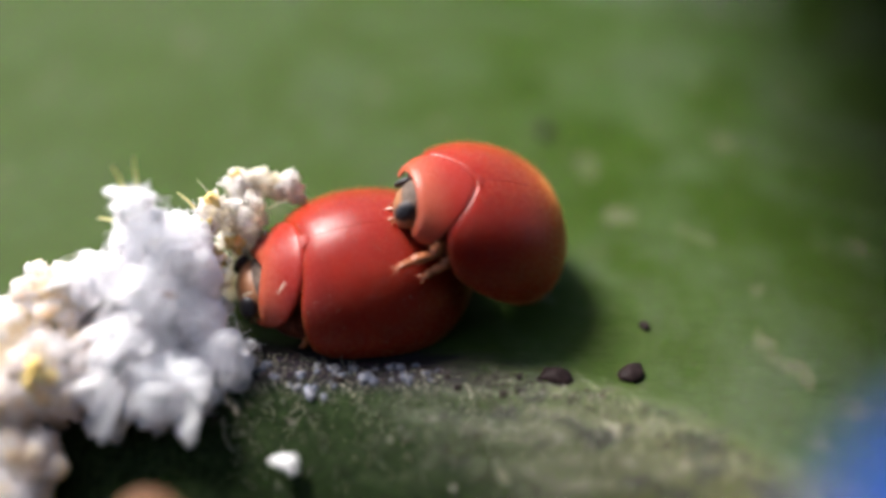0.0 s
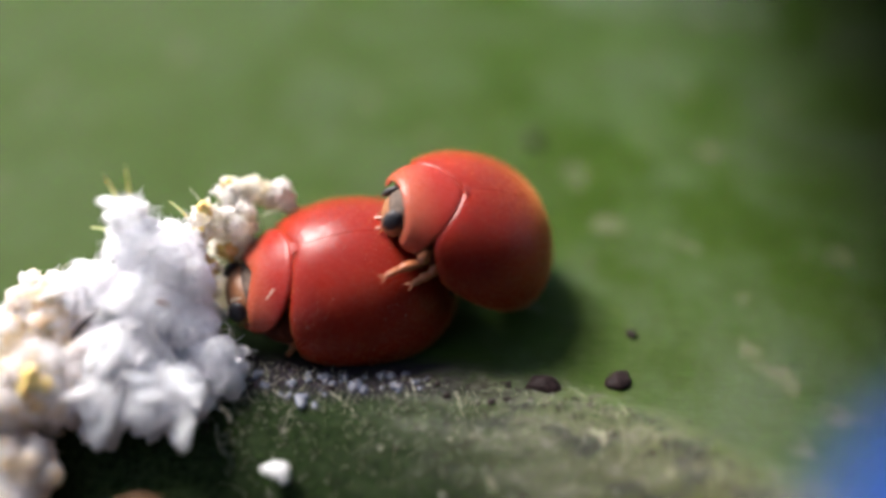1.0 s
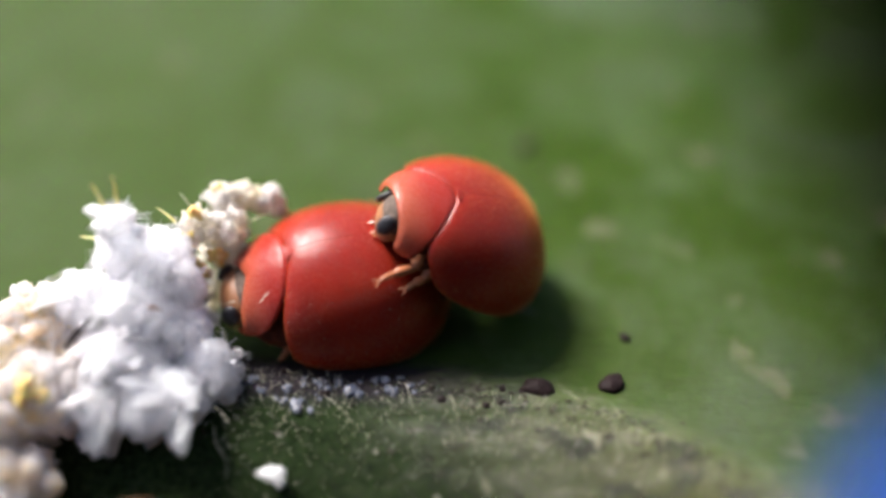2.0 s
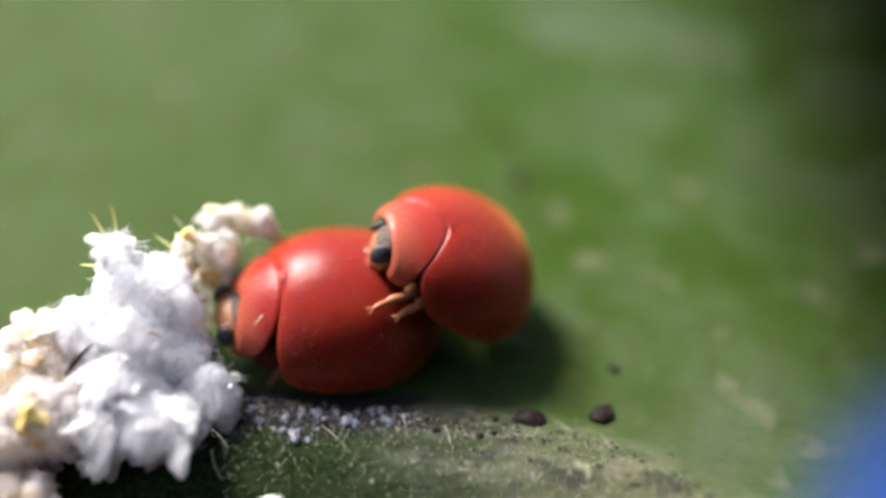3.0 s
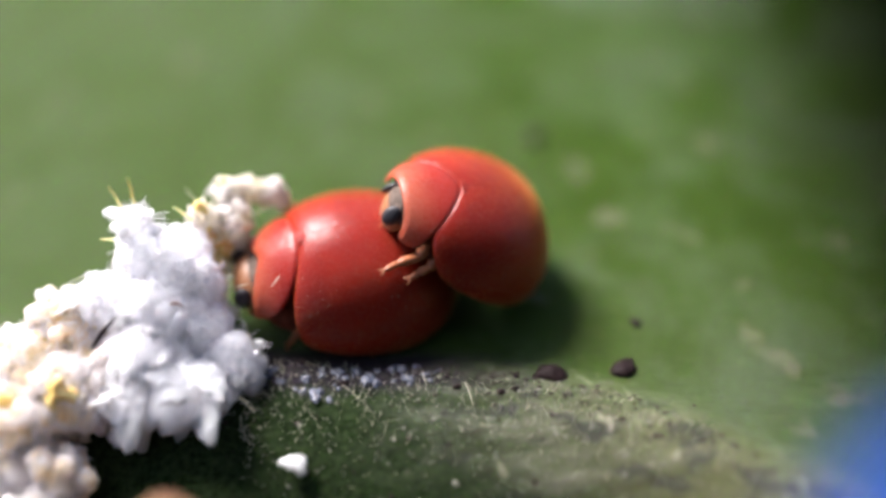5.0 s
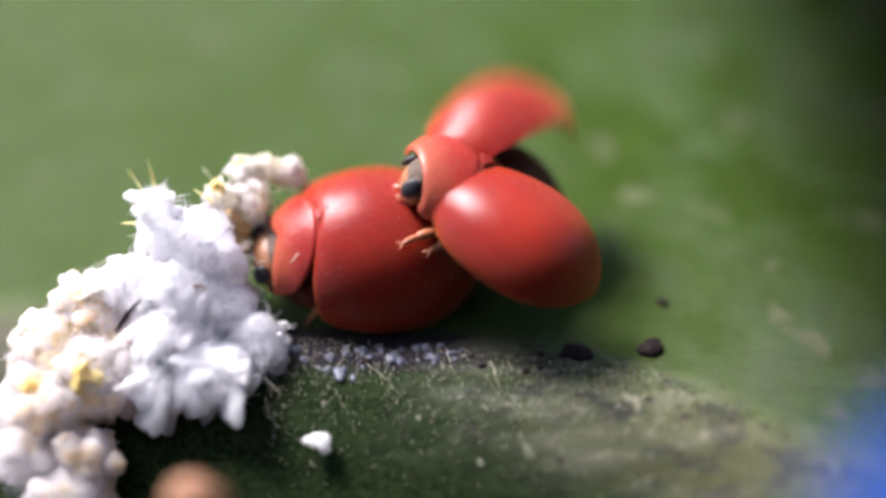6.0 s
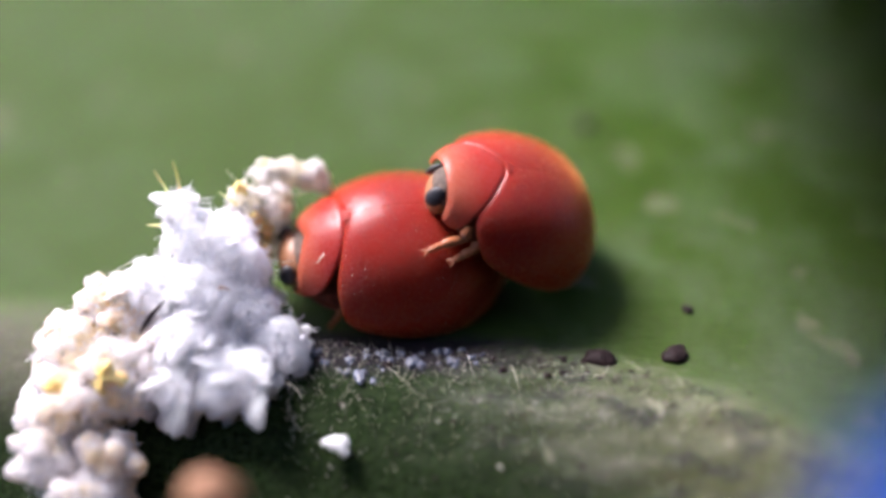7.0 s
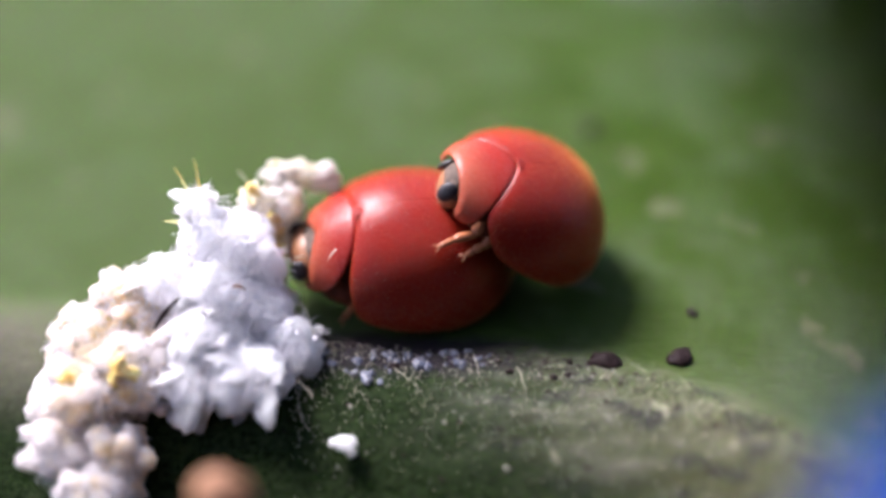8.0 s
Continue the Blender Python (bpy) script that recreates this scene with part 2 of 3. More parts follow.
def tube(bm, pts, radii, sides=8):
    """A tapered tube along points, closed at both ends."""
    pts = [Vector(p) for p in pts]
    rings = []
    for i, p in enumerate(pts):
        d = (pts[min(i + 1, len(pts) - 1)] - pts[max(i - 1, 0)]).normalized()
        side = d.orthogonal().normalized() if not rings else (side - d * side.dot(d)).normalized()
        other = d.cross(side)
        rings.append([bm.verts.new(p + (side * math.cos(a) + other * math.sin(a)) * radii[i]) for a in (k * math.tau / sides for k in range(sides))])
    for a, b in zip(rings, rings[1:]):
        for k in range(sides):
            bm.faces.new((a[k], a[(k + 1) % sides], b[(k + 1) % sides], b[k]))
    bm.faces.new(rings[0])
    bm.faces.new(rings[-1])
    return bm


def curve_pts(a, b, c, steps=7):
    """A bowed line from a by b to c."""
    a, b, c = Vector(a), Vector(b), Vector(c)
    return [a * (1 - s) ** 2 + b * 2 * s * (1 - s) + c * s * s for s in (i / (steps - 1) for i in range(steps))]


def ball(radii, subdiv=3, centre=(0, 0, 0), turn=None):
    bm = bmesh.new()
    bmesh.ops.create_icosphere(bm, subdivisions=subdiv, radius=1)
    m = Matrix.Translation(centre) @ (turn or Matrix()) @ Matrix.Diagonal((*radii, 1))
    bm.transform(m)
    return bm


def lump(radii, seed, subdiv=4, rough=0.25, fibre=0.10, grain=Vector((1, 1, 0.4))):
    """A torn, crumbly tuft: a ball pushed in and out by coarse, ridged and fine noise."""
    bm = bmesh.new()
    bmesh.ops.create_icosphere(bm, subdivisions=subdiv, radius=1)
    off = Vector((seed * 7.3, seed * 3.1, seed * 1.7))
    size = sum(radii) / 3
    for v in bm.verts:
        p = Vector((v.co.x * radii[0], v.co.y * radii[1], v.co.z * radii[2]))
        q = p * grain + off
        n = noise.fractal(p * (1.1 / size) + off, 1.0, 2.1, 3) * rough
        r = 1 - abs(noise.noise(q * (2.4 / size) + off))
        f = noise.fractal(q * 9 + off, 0.8, 2.0, 3)
        v.co = p * (1 + n + fibre * (r * 1.6 - 1.0)) + v.co * f * 0.02
    return bm


def threads(name, verts, faces, material, parent):
    me = bpy.data.meshes.new(name)
    me.from_pydata([[a * MM for a in v] for v in verts], [], faces)
    me.materials.append(material)
    me.polygons.foreach_set("use_smooth", [True] * len(faces))
    ob = new(name, me)
    ob.parent = parent
    return tagged(ob, kind="stuff")


# ---- the leaf ----
def rib_line(x):
    """Where the rib's crest runs; it bends nearer beyond the beetles."""
    return -0.35 - 0.14 * x - 0.25 * (math.sqrt((x - 4) ** 2 + 0.5) + x - 4)


def leaf_z(x, y):
    """Height of the leaf over the rib's crest line, in millimetres."""
    d = y - rib_line(x)
    if d < 0:
        z = -2.0 * (math.sqrt(1 + (d * 0.5) ** 2) - 1)
    else:
        s = min(d / 1.3, 1)
        z = -0.3 * s * s * (3 - 2 * s) + 0.002 * d * d
    rough = noise.noise(Vector((x * 0.45, y * 0.45, 3))) * 0.05 + noise.noise(Vector((x * 1.9, y * 1.9, 8))) * 0.025
    return z + rough


def leaf():
    """One blade with its raised rib, thick, longer along the rib than across."""
    bm = bmesh.new()
    cols, rows = 220, 200
    grid = []
    for j in range(rows + 1):
        w = j / rows * 2 - 1
        d = 34 * math.sinh(2.6 * w) / math.sinh(2.6)
        line = []
        for i in range(cols + 1):
            u = i / cols * 2 - 1
            x = 60 * math.sinh(2.2 * u) / math.sinh(2.2) + 2
            half = max(0.02, 1 - abs(u) ** 5)
            y = d * half + rib_line(x)
            line.append(bm.verts.new((x, y, leaf_z(x, y))))
        grid.append(line)
    for j in range(rows):
        for i in range(cols):
            bm.faces.new((grid[j][i], grid[j][i + 1], grid[j + 1][i + 1], grid[j + 1][i]))
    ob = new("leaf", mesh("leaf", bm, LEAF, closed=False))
    solid = ob.modifiers.new("thickness", "SOLIDIFY")
    solid.thickness, solid.offset = 0.35 * MM, -1
    return tagged(ob, "matt green leaf blade with a raised speckled rib", "leaf", kind="structure")


leaf()


# ---- ladybirds; x ahead, y to its left, z up ----
# Margins as shares of the wing cases' length: shoulder and flank of the cases' front edge, hind edge and front edge of the neck shield.
FORMS = {
    "female": dict(shoulder=0.075, flank=0.07, hind=lambda a: 0.445 + 0.22 * (1 - math.cos(a)), fore=lambda a: 0.695 + 0.045 * math.sin(1.5 * a), low=96, tail=0.66),
    "male": dict(shoulder=0.21, flank=0.16, hind=lambda a: 0.43 + 0.215 * math.sqrt(math.sin(a) ** 2 + 0.012), fore=lambda a: 0.803 - 0.014 * a * a, low=110, tail=0.57),
}


def body_point(size, form, x, phi, scale=1.0):
    """A point of the domed back: x along the body, phi from the midline to the margin."""
    length, width, height = size
    mid = 0.02 * length
    if x < mid:
        k = min((mid - x) / (form["tail"] * length), 1)
        w, h = width * max(1 - k ** 2.3, 0) ** 0.52, height * max(1 - k ** 2.2, 0) ** 0.6
    else:
        k = (x - mid) / (0.7 * length)
        w, h = width * (1 - 0.5 * k ** 2.2), height * (1 - 0.55 * k * k)
    return Vector((x, w * math.sin(phi) * scale, h * math.cos(phi) * scale + 0.02))


def case_front(size, form, phi):
    """Where a wing case begins: shoulders forward, flanks drawn back."""
    a = abs(phi)
    return size[0] * (0.45 + form["shoulder"] * math.sqrt(math.sin(a) ** 2 + 0.004) - form["flank"] * max((a - radians(45)) / radians(50), 0) ** 2)


def shell_point(size, form, s, phi, scale=1.0):
    """A point of the closed wing cases: s from front to rear, phi from the seam to the margin."""
    front = case_front(size, form, phi)
    x = front - (front + (form["tail"] - 0.0201) * size[0]) * math.sin(s * math.pi / 2)
    lip = 1 - 0.035 * max(1 - s / 0.05, 0) ** 2 - 0.003 * max(1 - phi / 0.03, 0) ** 2 - 0.03 * max((phi - radians(96)) / radians(6), 0) ** 2
    return body_point(size, form, x, phi, scale * lip)


def plate(rows):
    """A thin closed plate from an outer and an inner grid of points."""
    bm = bmesh.new()
    a, b = ([[bm.verts.new(p) for p in row] for row in grid] for grid in rows)
    nu, nv = len(a) - 1, len(a[0]) - 1
    for layer in (a, b):
        for i in range(nu):
            for j in range(nv):
                bm.faces.new((layer[i][j], layer[i + 1][j], layer[i + 1][j + 1], layer[i][j + 1]))
    for i in range(nu):
        for j in (0, nv):
            bm.faces.new((a[i][j], a[i + 1][j], b[i + 1][j], b[i][j]))
    for j in range(nv):
        for i in (0, nu):
            bm.faces.new((a[i][j], a[i][j + 1], b[i][j + 1], b[i][j]))
    return bm


def elytron(size, form, side):
    """One wing case, a thin curved shell, about its hinge."""
    hinge = Vector((size[0] * 0.45, 0.3 * side, size[2] * 0.7))
    steps = [0, 0.012, 0.025, 0.04, 0.055] + [0.055 + 0.943 * (k / 34) for k in range(1, 35)]
    angles = [0.002, 0.012, 0.025, 0.045] + [radians(102) * k / 30 for k in range(1, 31)]
    rows = []
    for scale in (1.0, 0.95):
        grid = []
        for s in steps:
            row = [shell_point(size, form, s, phi, scale) for phi in angles]
            grid.append([Vector((p.x, p.y * side, p.z)) - hinge for p in row])
        rows.append(grid)
    return plate(rows), hinge


def pronotum(size, form):
    """The neck shield, domed, with rounded lobes at the sides and a rolled rim."""
    low = radians(form["low"])
    rows = []
    for scale in (1.0, 0.92):
        grid = []
        for i in range(25):
            u = i / 24
            row = []
            for j in range(49):
                q = math.sin((j / 48 * 2 - 1) * math.pi / 2)
                phi = low * q
                a = abs(phi)
                back, fore = form["hind"](a) + 0.012, form["fore"](a)
                corner = 1 - math.sqrt(max(1 - max((abs(q) - 0.7) / 0.3, 0) ** 2, 0))
                half = (fore - back) / 2 * (1 - 0.97 * corner)
                x = size[0] * ((fore + back) / 2 + 0.05 * corner + half * (u * 2 - 1))
                roll = 1 - 0.045 * max(1 - u / 0.16, 0) ** 2 - 0.09 * max((u - 0.84) / 0.16, 0) ** 2 - 0.035 * corner
                row.append(body_point(size, form, x, phi, 0.985 * scale * roll))
            grid.append(row)
        rows.append(grid)
    return plate(rows)


def limb(root, knee, heel, toe, thick=0.125):
    """Thigh, shin and foot of one leg, in one jointed piece."""
    bm = bmesh.new()
    tube(bm, curve_pts(root, Vector(root).lerp(Vector(knee), 0.5) + Vector((0, 0, 0.04)), knee), [thick * k for k in (0.8, 1.1, 1.25, 1.2, 1.05, 0.9, 0.7)])
    tube(bm, curve_pts(knee, Vector(knee).lerp(Vector(heel), 0.5) + Vector((0.03, 0, 0.02)), heel), [thick * k for k in (0.6, 0.62, 0.66, 0.7, 0.74, 0.7, 0.5)])
    tube(bm, curve_pts(heel, Vector(heel).lerp(Vector(toe), 0.5), toe), [thick * k for k in (0.45, 0.42, 0.55, 0.4, 0.5, 0.35, 0.25)])
    way = (Vector(toe) - Vector(heel)).normalized()
    for side in (1, -1):
        out = way.cross(Vector((0, 0, 1))).normalized() * side
        tube(bm, curve_pts(toe, Vector(toe) + (way + out * 0.9) * thick * 0.5, Vector(toe) + (way * 1.4 + out * 0.9) * thick * 0.6 - Vector((0, 0, 0.03))), [thick * k for k in (0.22, 0.2, 0.18, 0.15, 0.12, 0.08, 0.03)], 6)
    return bm


def fuzz(size, form, side, hinge, count):
    """Short pale hairs lying back over one wing case."""
    verts, faces = [], []
    for _ in range(count):
        s, phi = random.uniform(0.01, 0.97), radians(98) * math.sqrt(random.uniform(0.0, 1.0))
        p, q, r = shell_point(size, form, s, phi), shell_point(size, form, s + 0.01, phi), shell_point(size, form, s, phi + 0.02)
        out = (r - p).cross(q - p).normalized()
        if out.z * math.cos(phi) + out.y * math.sin(phi) < 0:
            out = -out
        back = (q - p).normalized()
        p, out, back = (Vector((v.x, v.y * side, v.z)) for v in (p, out, back))
        tip = p + (out * random.uniform(0.5, 1.0) + back * 0.6 + Vector((0, random.uniform(-0.3, 0.3), 0))) * random.uniform(0.045, 0.1)
        wide = back.cross(out) * 0.001
        at = len(verts)
        root = p - out * 0.01 - hinge
        verts += [(root + wide)[:], (root - wide)[:], (root + back * 0.005)[:], (tip - hinge)[:]]
        faces += [(at, at + 1, at + 3), (at + 1, at + 2, at + 3), (at + 2, at, at + 3)]
    return verts, faces


def dust(size, form, count):
    """Pale specks of dust on the wing cases."""
    bm = bmesh.new()
    for _ in range(count):
        p = shell_point(size, form, random.uniform(0.02, 0.55) ** 1.3, radians(random.uniform(8, 88)))
        r = random.uniform(0.005, 0.010)
        bmesh.ops.create_icosphere(bm, subdivisions=1, radius=r, matrix=Matrix.Translation(p))
    return bm


def ladybird(label, size, form, face, legs):
    """A small red ladybird; returns the thing and its two wing cases. size: length, half width and height of the cases; face: the head's place, size and nod, the eyes' place and size, how far the crown lies back."""
    thing = tagged(new("ladybird"), label, "ladybird", "mating ladybirds")
    thing.empty_display_size = 0.001
    length, width, height = size
    front = length * 0.45
    part("abdomen", ball((length * (0.43 + form["tail"]) * 0.46, width * 0.84, height * 0.6), 4, ((0.41 - form["tail"]) * 0.5 * length, 0, height * 0.2)), BELLY, thing, "dark brown soft abdomen")
    part("thorax", ball((0.28 * length, width * 0.66, height * 0.3), 3, (front + 0.05, 0, -0.02 * height)), BELLY, thing)
    part("mesonotum", ball((0.2 * length, width * 0.5, height * 0.3), 3, (0.36 * length, 0, height * 0.46)), SHIELD, thing, "red back plate under the wing cases")
    cases = []
    for side in (1, -1):
        bm, hinge = elytron(size, form, side)
        cases.append(part("elytron", bm, SHELL, thing, "downy red wing case", hinge))
        threads("pubescence", *fuzz(size, form, side, hinge, 1600), DOWN, cases[-1])
    part("pronotum", pronotum(size, form), SHIELD, thing, "orange-red neck shield")
    hem = [radians(a) for a in range(-34, 31, 4)]
    bm = tube(bmesh.new(), [body_point(size, form, length * (form["hind"](abs(a)) + 0.006), a, 0.955) for a in hem], [0.004] + [0.011] * (len(hem) - 2) + [0.004], 8)
    part("hind_hem", bm, SHIELD, thing, "thin pale hem of the neck shield")
    top = body_point(size, form, front, 0)
    bm = bmesh.new()
    tri = [bm.verts.new(Vector(p)) for p in ((0.1, 0.15, -0.01), (0.1, -0.15, -0.01), (-0.2, 0, 0.03), (0.02, 0, 0.03), (0.0, 0, -0.12))]
    for f in ((0, 3, 1), (0, 2, 3), (1, 3, 2), (0, 1, 4), (1, 2, 4), (2, 0, 4)):
        bm.faces.new([tri[k] for k in f])
    part("scutellum", bm, SHIELD, thing, "small pale triangle between the wing cases", (front - 0.03, 0, top.z))
    hx, hz, radii, nod, (ex, ey, ez), eye, crown = face
    head = part("head", ball(radii, 4), FACE, thing, "tan head", (hx, 0, hz))
    head.rotation_euler = (0, radians(nod), radians(-14 if legs is HELD_LEGS else 0))
    part("crown", ball((radii[0] * 0.97, radii[1] * 0.985, radii[2]), 4, (crown, 0, 0.035)), CROWN, head, "dark grey crown between the eyes")
    for side in (1, -1):
        lie = Matrix.Rotation(radians(-32 * side), 4, "Z") @ Matrix.Rotation(radians(20 * side), 4, "X") @ Matrix.Rotation(radians(-12), 4, "Y")
        part("eye", ball(eye, 4, (0, 0, 0), lie), EYE, head, "dark grey oval eye", (ex, ey * side, ez))
        bm = bmesh.new()
        x, y, z = radii[0] * 0.6, radii[1] * 0.5 * side, -radii[2] * 0.7
        tube(bm, curve_pts((x, y, z), (x + 0.05, y, z - 0.1), (x, y + 0.04 * side, z - 0.2)), [0.024, 0.02, 0.018, 0.018, 0.024, 0.034, 0.02], 6)
        part("antenna", bm, LIMB, head)
        bm = bmesh.new()
        tube(bm, curve_pts((x, y * 0.5, z - 0.05), (x + 0.1, y * 0.6, z - 0.12), (x + 0.12, y * 0.55, z - 0.24)), [0.03, 0.03, 0.032, 0.038, 0.045, 0.042, 0.02], 6)
        part("palp", bm, LIMB, head)
    for joints in legs:
        part("leg", limb(*joints), LIMB, thing, "jointed orange leg")
    return thing, cases


LOW_LEGS = [((x, 0.7 * s, 0.1), (x + 0.15 * k, 1.0 * s, 0.05), (x + 0.2 * k, 1.1 * s, -0.25), (x + 0.35 * k, 1.15 * s, -0.5))
            for s in (1, -1) for x, k in ((1.2, 1), (0.3, 0.3), (-0.6, -1))]
HELD_LEGS = [((1.55, 0.72, 0.02), (1.68, 0.99, -0.13), (2.04, 1.08, -0.32), (2.28, 1.19, -0.47)), ((1.2, 0.8, -0.02), (1.47, 1.16, -0.16), (1.6, 1.2, -0.3), (1.72, 1.26, -0.42)),
             ((0.3, 0.7, -0.1), (0.5, 0.9, -0.4), (0.62, 0.8, -0.6), (0.75, 0.75, -0.75))] + \
            [((x, -0.6, -0.02), (x + 0.1, -0.75, -0.25), (x + 0.14, -0.65, -0.5), (x + 0.25, -0.55, -0.65)) for x in (1.4, 1.0, 0.3)]

FEMALE_AT = at_mm(-0.32, 1.876, 0.264, -10.05, -6.41, -164.26)
MALE_AT = at_mm(1.98, 2.52, 0.985, -19.52, -35.88, -155.2)
FEMALE_SIZE, MALE_SIZE = (2.967, 1.726, 1.601), (2.77, 1.638, 1.238)
female, female_cases = ladybird("red ladybird with orange neck shield feeding on the waxy egg sac", FEMALE_SIZE, FORMS["female"], (2.12, 0.02, (0.4, 0.62, 0.46), 12, (0.22, 0.5, 0.2), (0.17, 0.1, 0.22), -0.12), LOW_LEGS)
male, male_cases = ladybird("smaller red ladybird clinging to the other one's back", MALE_SIZE, FORMS["male"], (2.0, -0.1, (0.25, 0.47, 0.42), 12, (0.165, 0.362, 0.13), (0.155, 0.07, 0.21), 0.0), HELD_LEGS)
for a, b in (((1.75, 0.62, 0.95), (1.9, 0.72, 0.78)), ((2.3, 0.5, 0.6), (2.5, 0.62, 0.7))):
    mid = Vector(a).lerp(Vector(b), 0.5) + Vector((0, 0.03, 0.06))
    part("pale_hair", tube(bmesh.new(), curve_pts(a, mid, b), [0.012, 0.013, 0.013, 0.012, 0.01, 0.008, 0.004], 6), HAIR, female)
tagged(part("dust", dust(FEMALE_SIZE, FORMS["female"], 24), HAIR, female), kind="stuff")
female.matrix_basis = FEMALE_AT
male.matrix_basis = MALE_AT


# ---- the egg sac: white wax torn open ----
def fused(pieces, voxel, seed, rough=1.0, crumbly=0.0):
    """Pieces melted into one skin, softened, then roughened like matted wax."""
    bm = bmesh.new()
    for piece, m in pieces:
        piece.transform(m)
        tmp = bpy.data.meshes.new("tmp")
        piece.to_mesh(tmp)
        piece.free()
        bm.from_mesh(tmp)
        bpy.data.meshes.remove(tmp)
    me = bpy.data.meshes.new("tmp")
    bm.to_mesh(me)
    bm.free()
    ob = new("tmp", me)
    melt = ob.modifiers.new("melt", "REMESH")
    melt.mode, melt.voxel_size = "VOXEL", voxel
    skin = bpy.data.meshes.new_from_object(ob.evaluated_get(bpy.context.evaluated_depsgraph_get()))
    bpy.data.objects.remove(ob)
    bpy.data.meshes.remove(me)
    bm = bmesh.new()
    bm.from_mesh(skin)
    bpy.data.meshes.remove(skin)
    seen, best = set(), []
    for v in bm.verts:
        if v in seen:
            continue
        island, todo = [], [v]
        seen.add(v)
        while todo:
            w = todo.pop()
            island.append(w)
            for e in w.link_edges:
                o = e.other_vert(w)
                if o not in seen:
                    seen.add(o)
                    todo.append(o)
        if len(island) > len(best):
            best = island
    best = set(best)
    bmesh.ops.delete(bm, geom=[v for v in bm.verts if v not in best], context="VERTS")
    bmesh.ops.smooth_vert(bm, verts=bm.verts, factor=0.5, use_axis_x=True, use_axis_y=True, use_axis_z=True)
    bm.normal_update()
    off = Vector((seed * 5.1, 0, seed))
    comb = Matrix.Rotation(radians(-28), 3, "Y") @ Matrix.Rotation(radians(20), 3, "X")
    push = []
    for v in bm.verts:
        p = v.co + off
        q = comb @ p
        q.z *= 0.28
        crumb = noise.fractal(p * 4.5, 0.9, 2.1, 4)
        torn = 1 - 2 * abs(noise.noise(q * 3.2))
        fold = 1 - 2.4 * abs(noise.noise(q * 1.3 + off))
        lint = noise.fractal(q * 11, 0.8, 2.0, 2)
        edge = max(min((v.co.z - 0.9) * 2, 1), 0)
        push.append(v.normal * (crumb * (0.03 + 0.02 * edge) + torn * 0.045 * (1 - 0.5 * edge) + fold * 0.05 * (1 - 0.6 * edge) + lint * 0.016 + noise.fractal(p * 9, 0.8, 2.0, 2) * 0.015 * edge) * rough + v.normal * crumbly * (0.6 - 2 * abs(noise.noise(p * 7)) + noise.fractal(p * 15, 0.8, 2.0, 2)))
    for v, d in zip(bm.verts, push):
        v.co += d
    return bm


def on_heap(blobs, all_blobs):
    """A random point on the outside of a heap of blobs, with its normal."""
    while True:
        c, r = random.choices(blobs, [q[0] * q[2] for _, q in blobs])[0]
        d = Vector((random.gauss(0, 1), random.gauss(0, 1), random.gauss(0, 1))).normalized()
        p = Vector(c) + Vector((d.x * r[0], d.y * r[1], d.z * r[2]))
        if all(Vector(((p.x - o[0]) / q[0], (p.y - o[1]) / q[1], (p.z - o[2]) / q[2])).length > 0.93 for o, q in all_blobs if o != c):
            return p, d


def wisps(thing, name, blobs, all_blobs, count, origin):
    """Fine wax threads, standing off the heap like lint."""
    verts, faces = [], []
    for _ in range(count):
        p, d = on_heap(blobs, all_blobs)
        p = p - origin
        comb = Vector((random.uniform(-1, 0.7), random.uniform(-1, 1), random.uniform(-1.4, 0.8)))
        way = (comb - d * comb.dot(d)).normalized() + d * random.uniform(0.0, 1.1)
        size, wide = random.uniform(0.08, 0.3), random.uniform(0.004, 0.011)
        side = way.cross(d).normalized() * wide
        mid = p + way * size * 0.55 + d * random.uniform(0.0, 0.04)
        tip = p + way * size - d * random.uniform(-0.03, 0.08)
        at = len(verts)
        for q, k in ((p - d * 0.05, 1.0), (mid, 0.9), (tip, 0.25)):
            verts += [(q + side * k)[:], (q - side * k * 0.6 + d * wide * k)[:], (q - side * k * 0.6 - d * wide * k)[:]]
        for r in (0, 3):
            for k in range(3):
                faces.append((at + r + k, at + r + (k + 1) % 3, at + r + 3 + (k + 1) % 3, at + r + 3 + k))
        faces.append((at + 8, at + 7, at + 6))
    threads(name, verts, faces, PITH, thing)


def curds(thing, name, blobs, all_blobs, count, origin, material, big=0.13):
    """Small crumbs of wax scattered over the heap."""
    seed = bmesh.new()
    bmesh.ops.create_icosphere(seed, subdivisions=2, radius=1)
    shape = [v.co.copy() for v in seed.verts]
    tris = [[v.index for v in f.verts] for f in seed.faces]
    seed.free()
    verts, faces = [], []
    for _ in range(count):
        p, d = on_heap(blobs, all_blobs)
        p = p - origin + d * random.uniform(-0.02, 0.05)
        r = random.uniform(0.2, 0.55) * big if random.random() < 0.75 else random.uniform(0.55, 1.0) * big
        squash = Vector((random.uniform(0.5, 1.4), random.uniform(0.5, 1.4), random.uniform(0.5, 1.4)))
        off = Vector((random.uniform(0, 90), 0, 0))
        at = len(verts)
        verts += [(p + v * squash * r * (1 + 1.3 * noise.noise(v * 2.1 + off)))[:] for v in shape]
        faces += [[at + i for i in t] for t in tris]
    threads(name, verts, faces, material, thing)


SAC_AT = Vector((-3.3, -0.3, 0.0))
COMB = Vector((-0.45, -0.3, -0.85))
SAC_PUT = SAC_AT + Vector((-0.032, 0.355, -0.52))


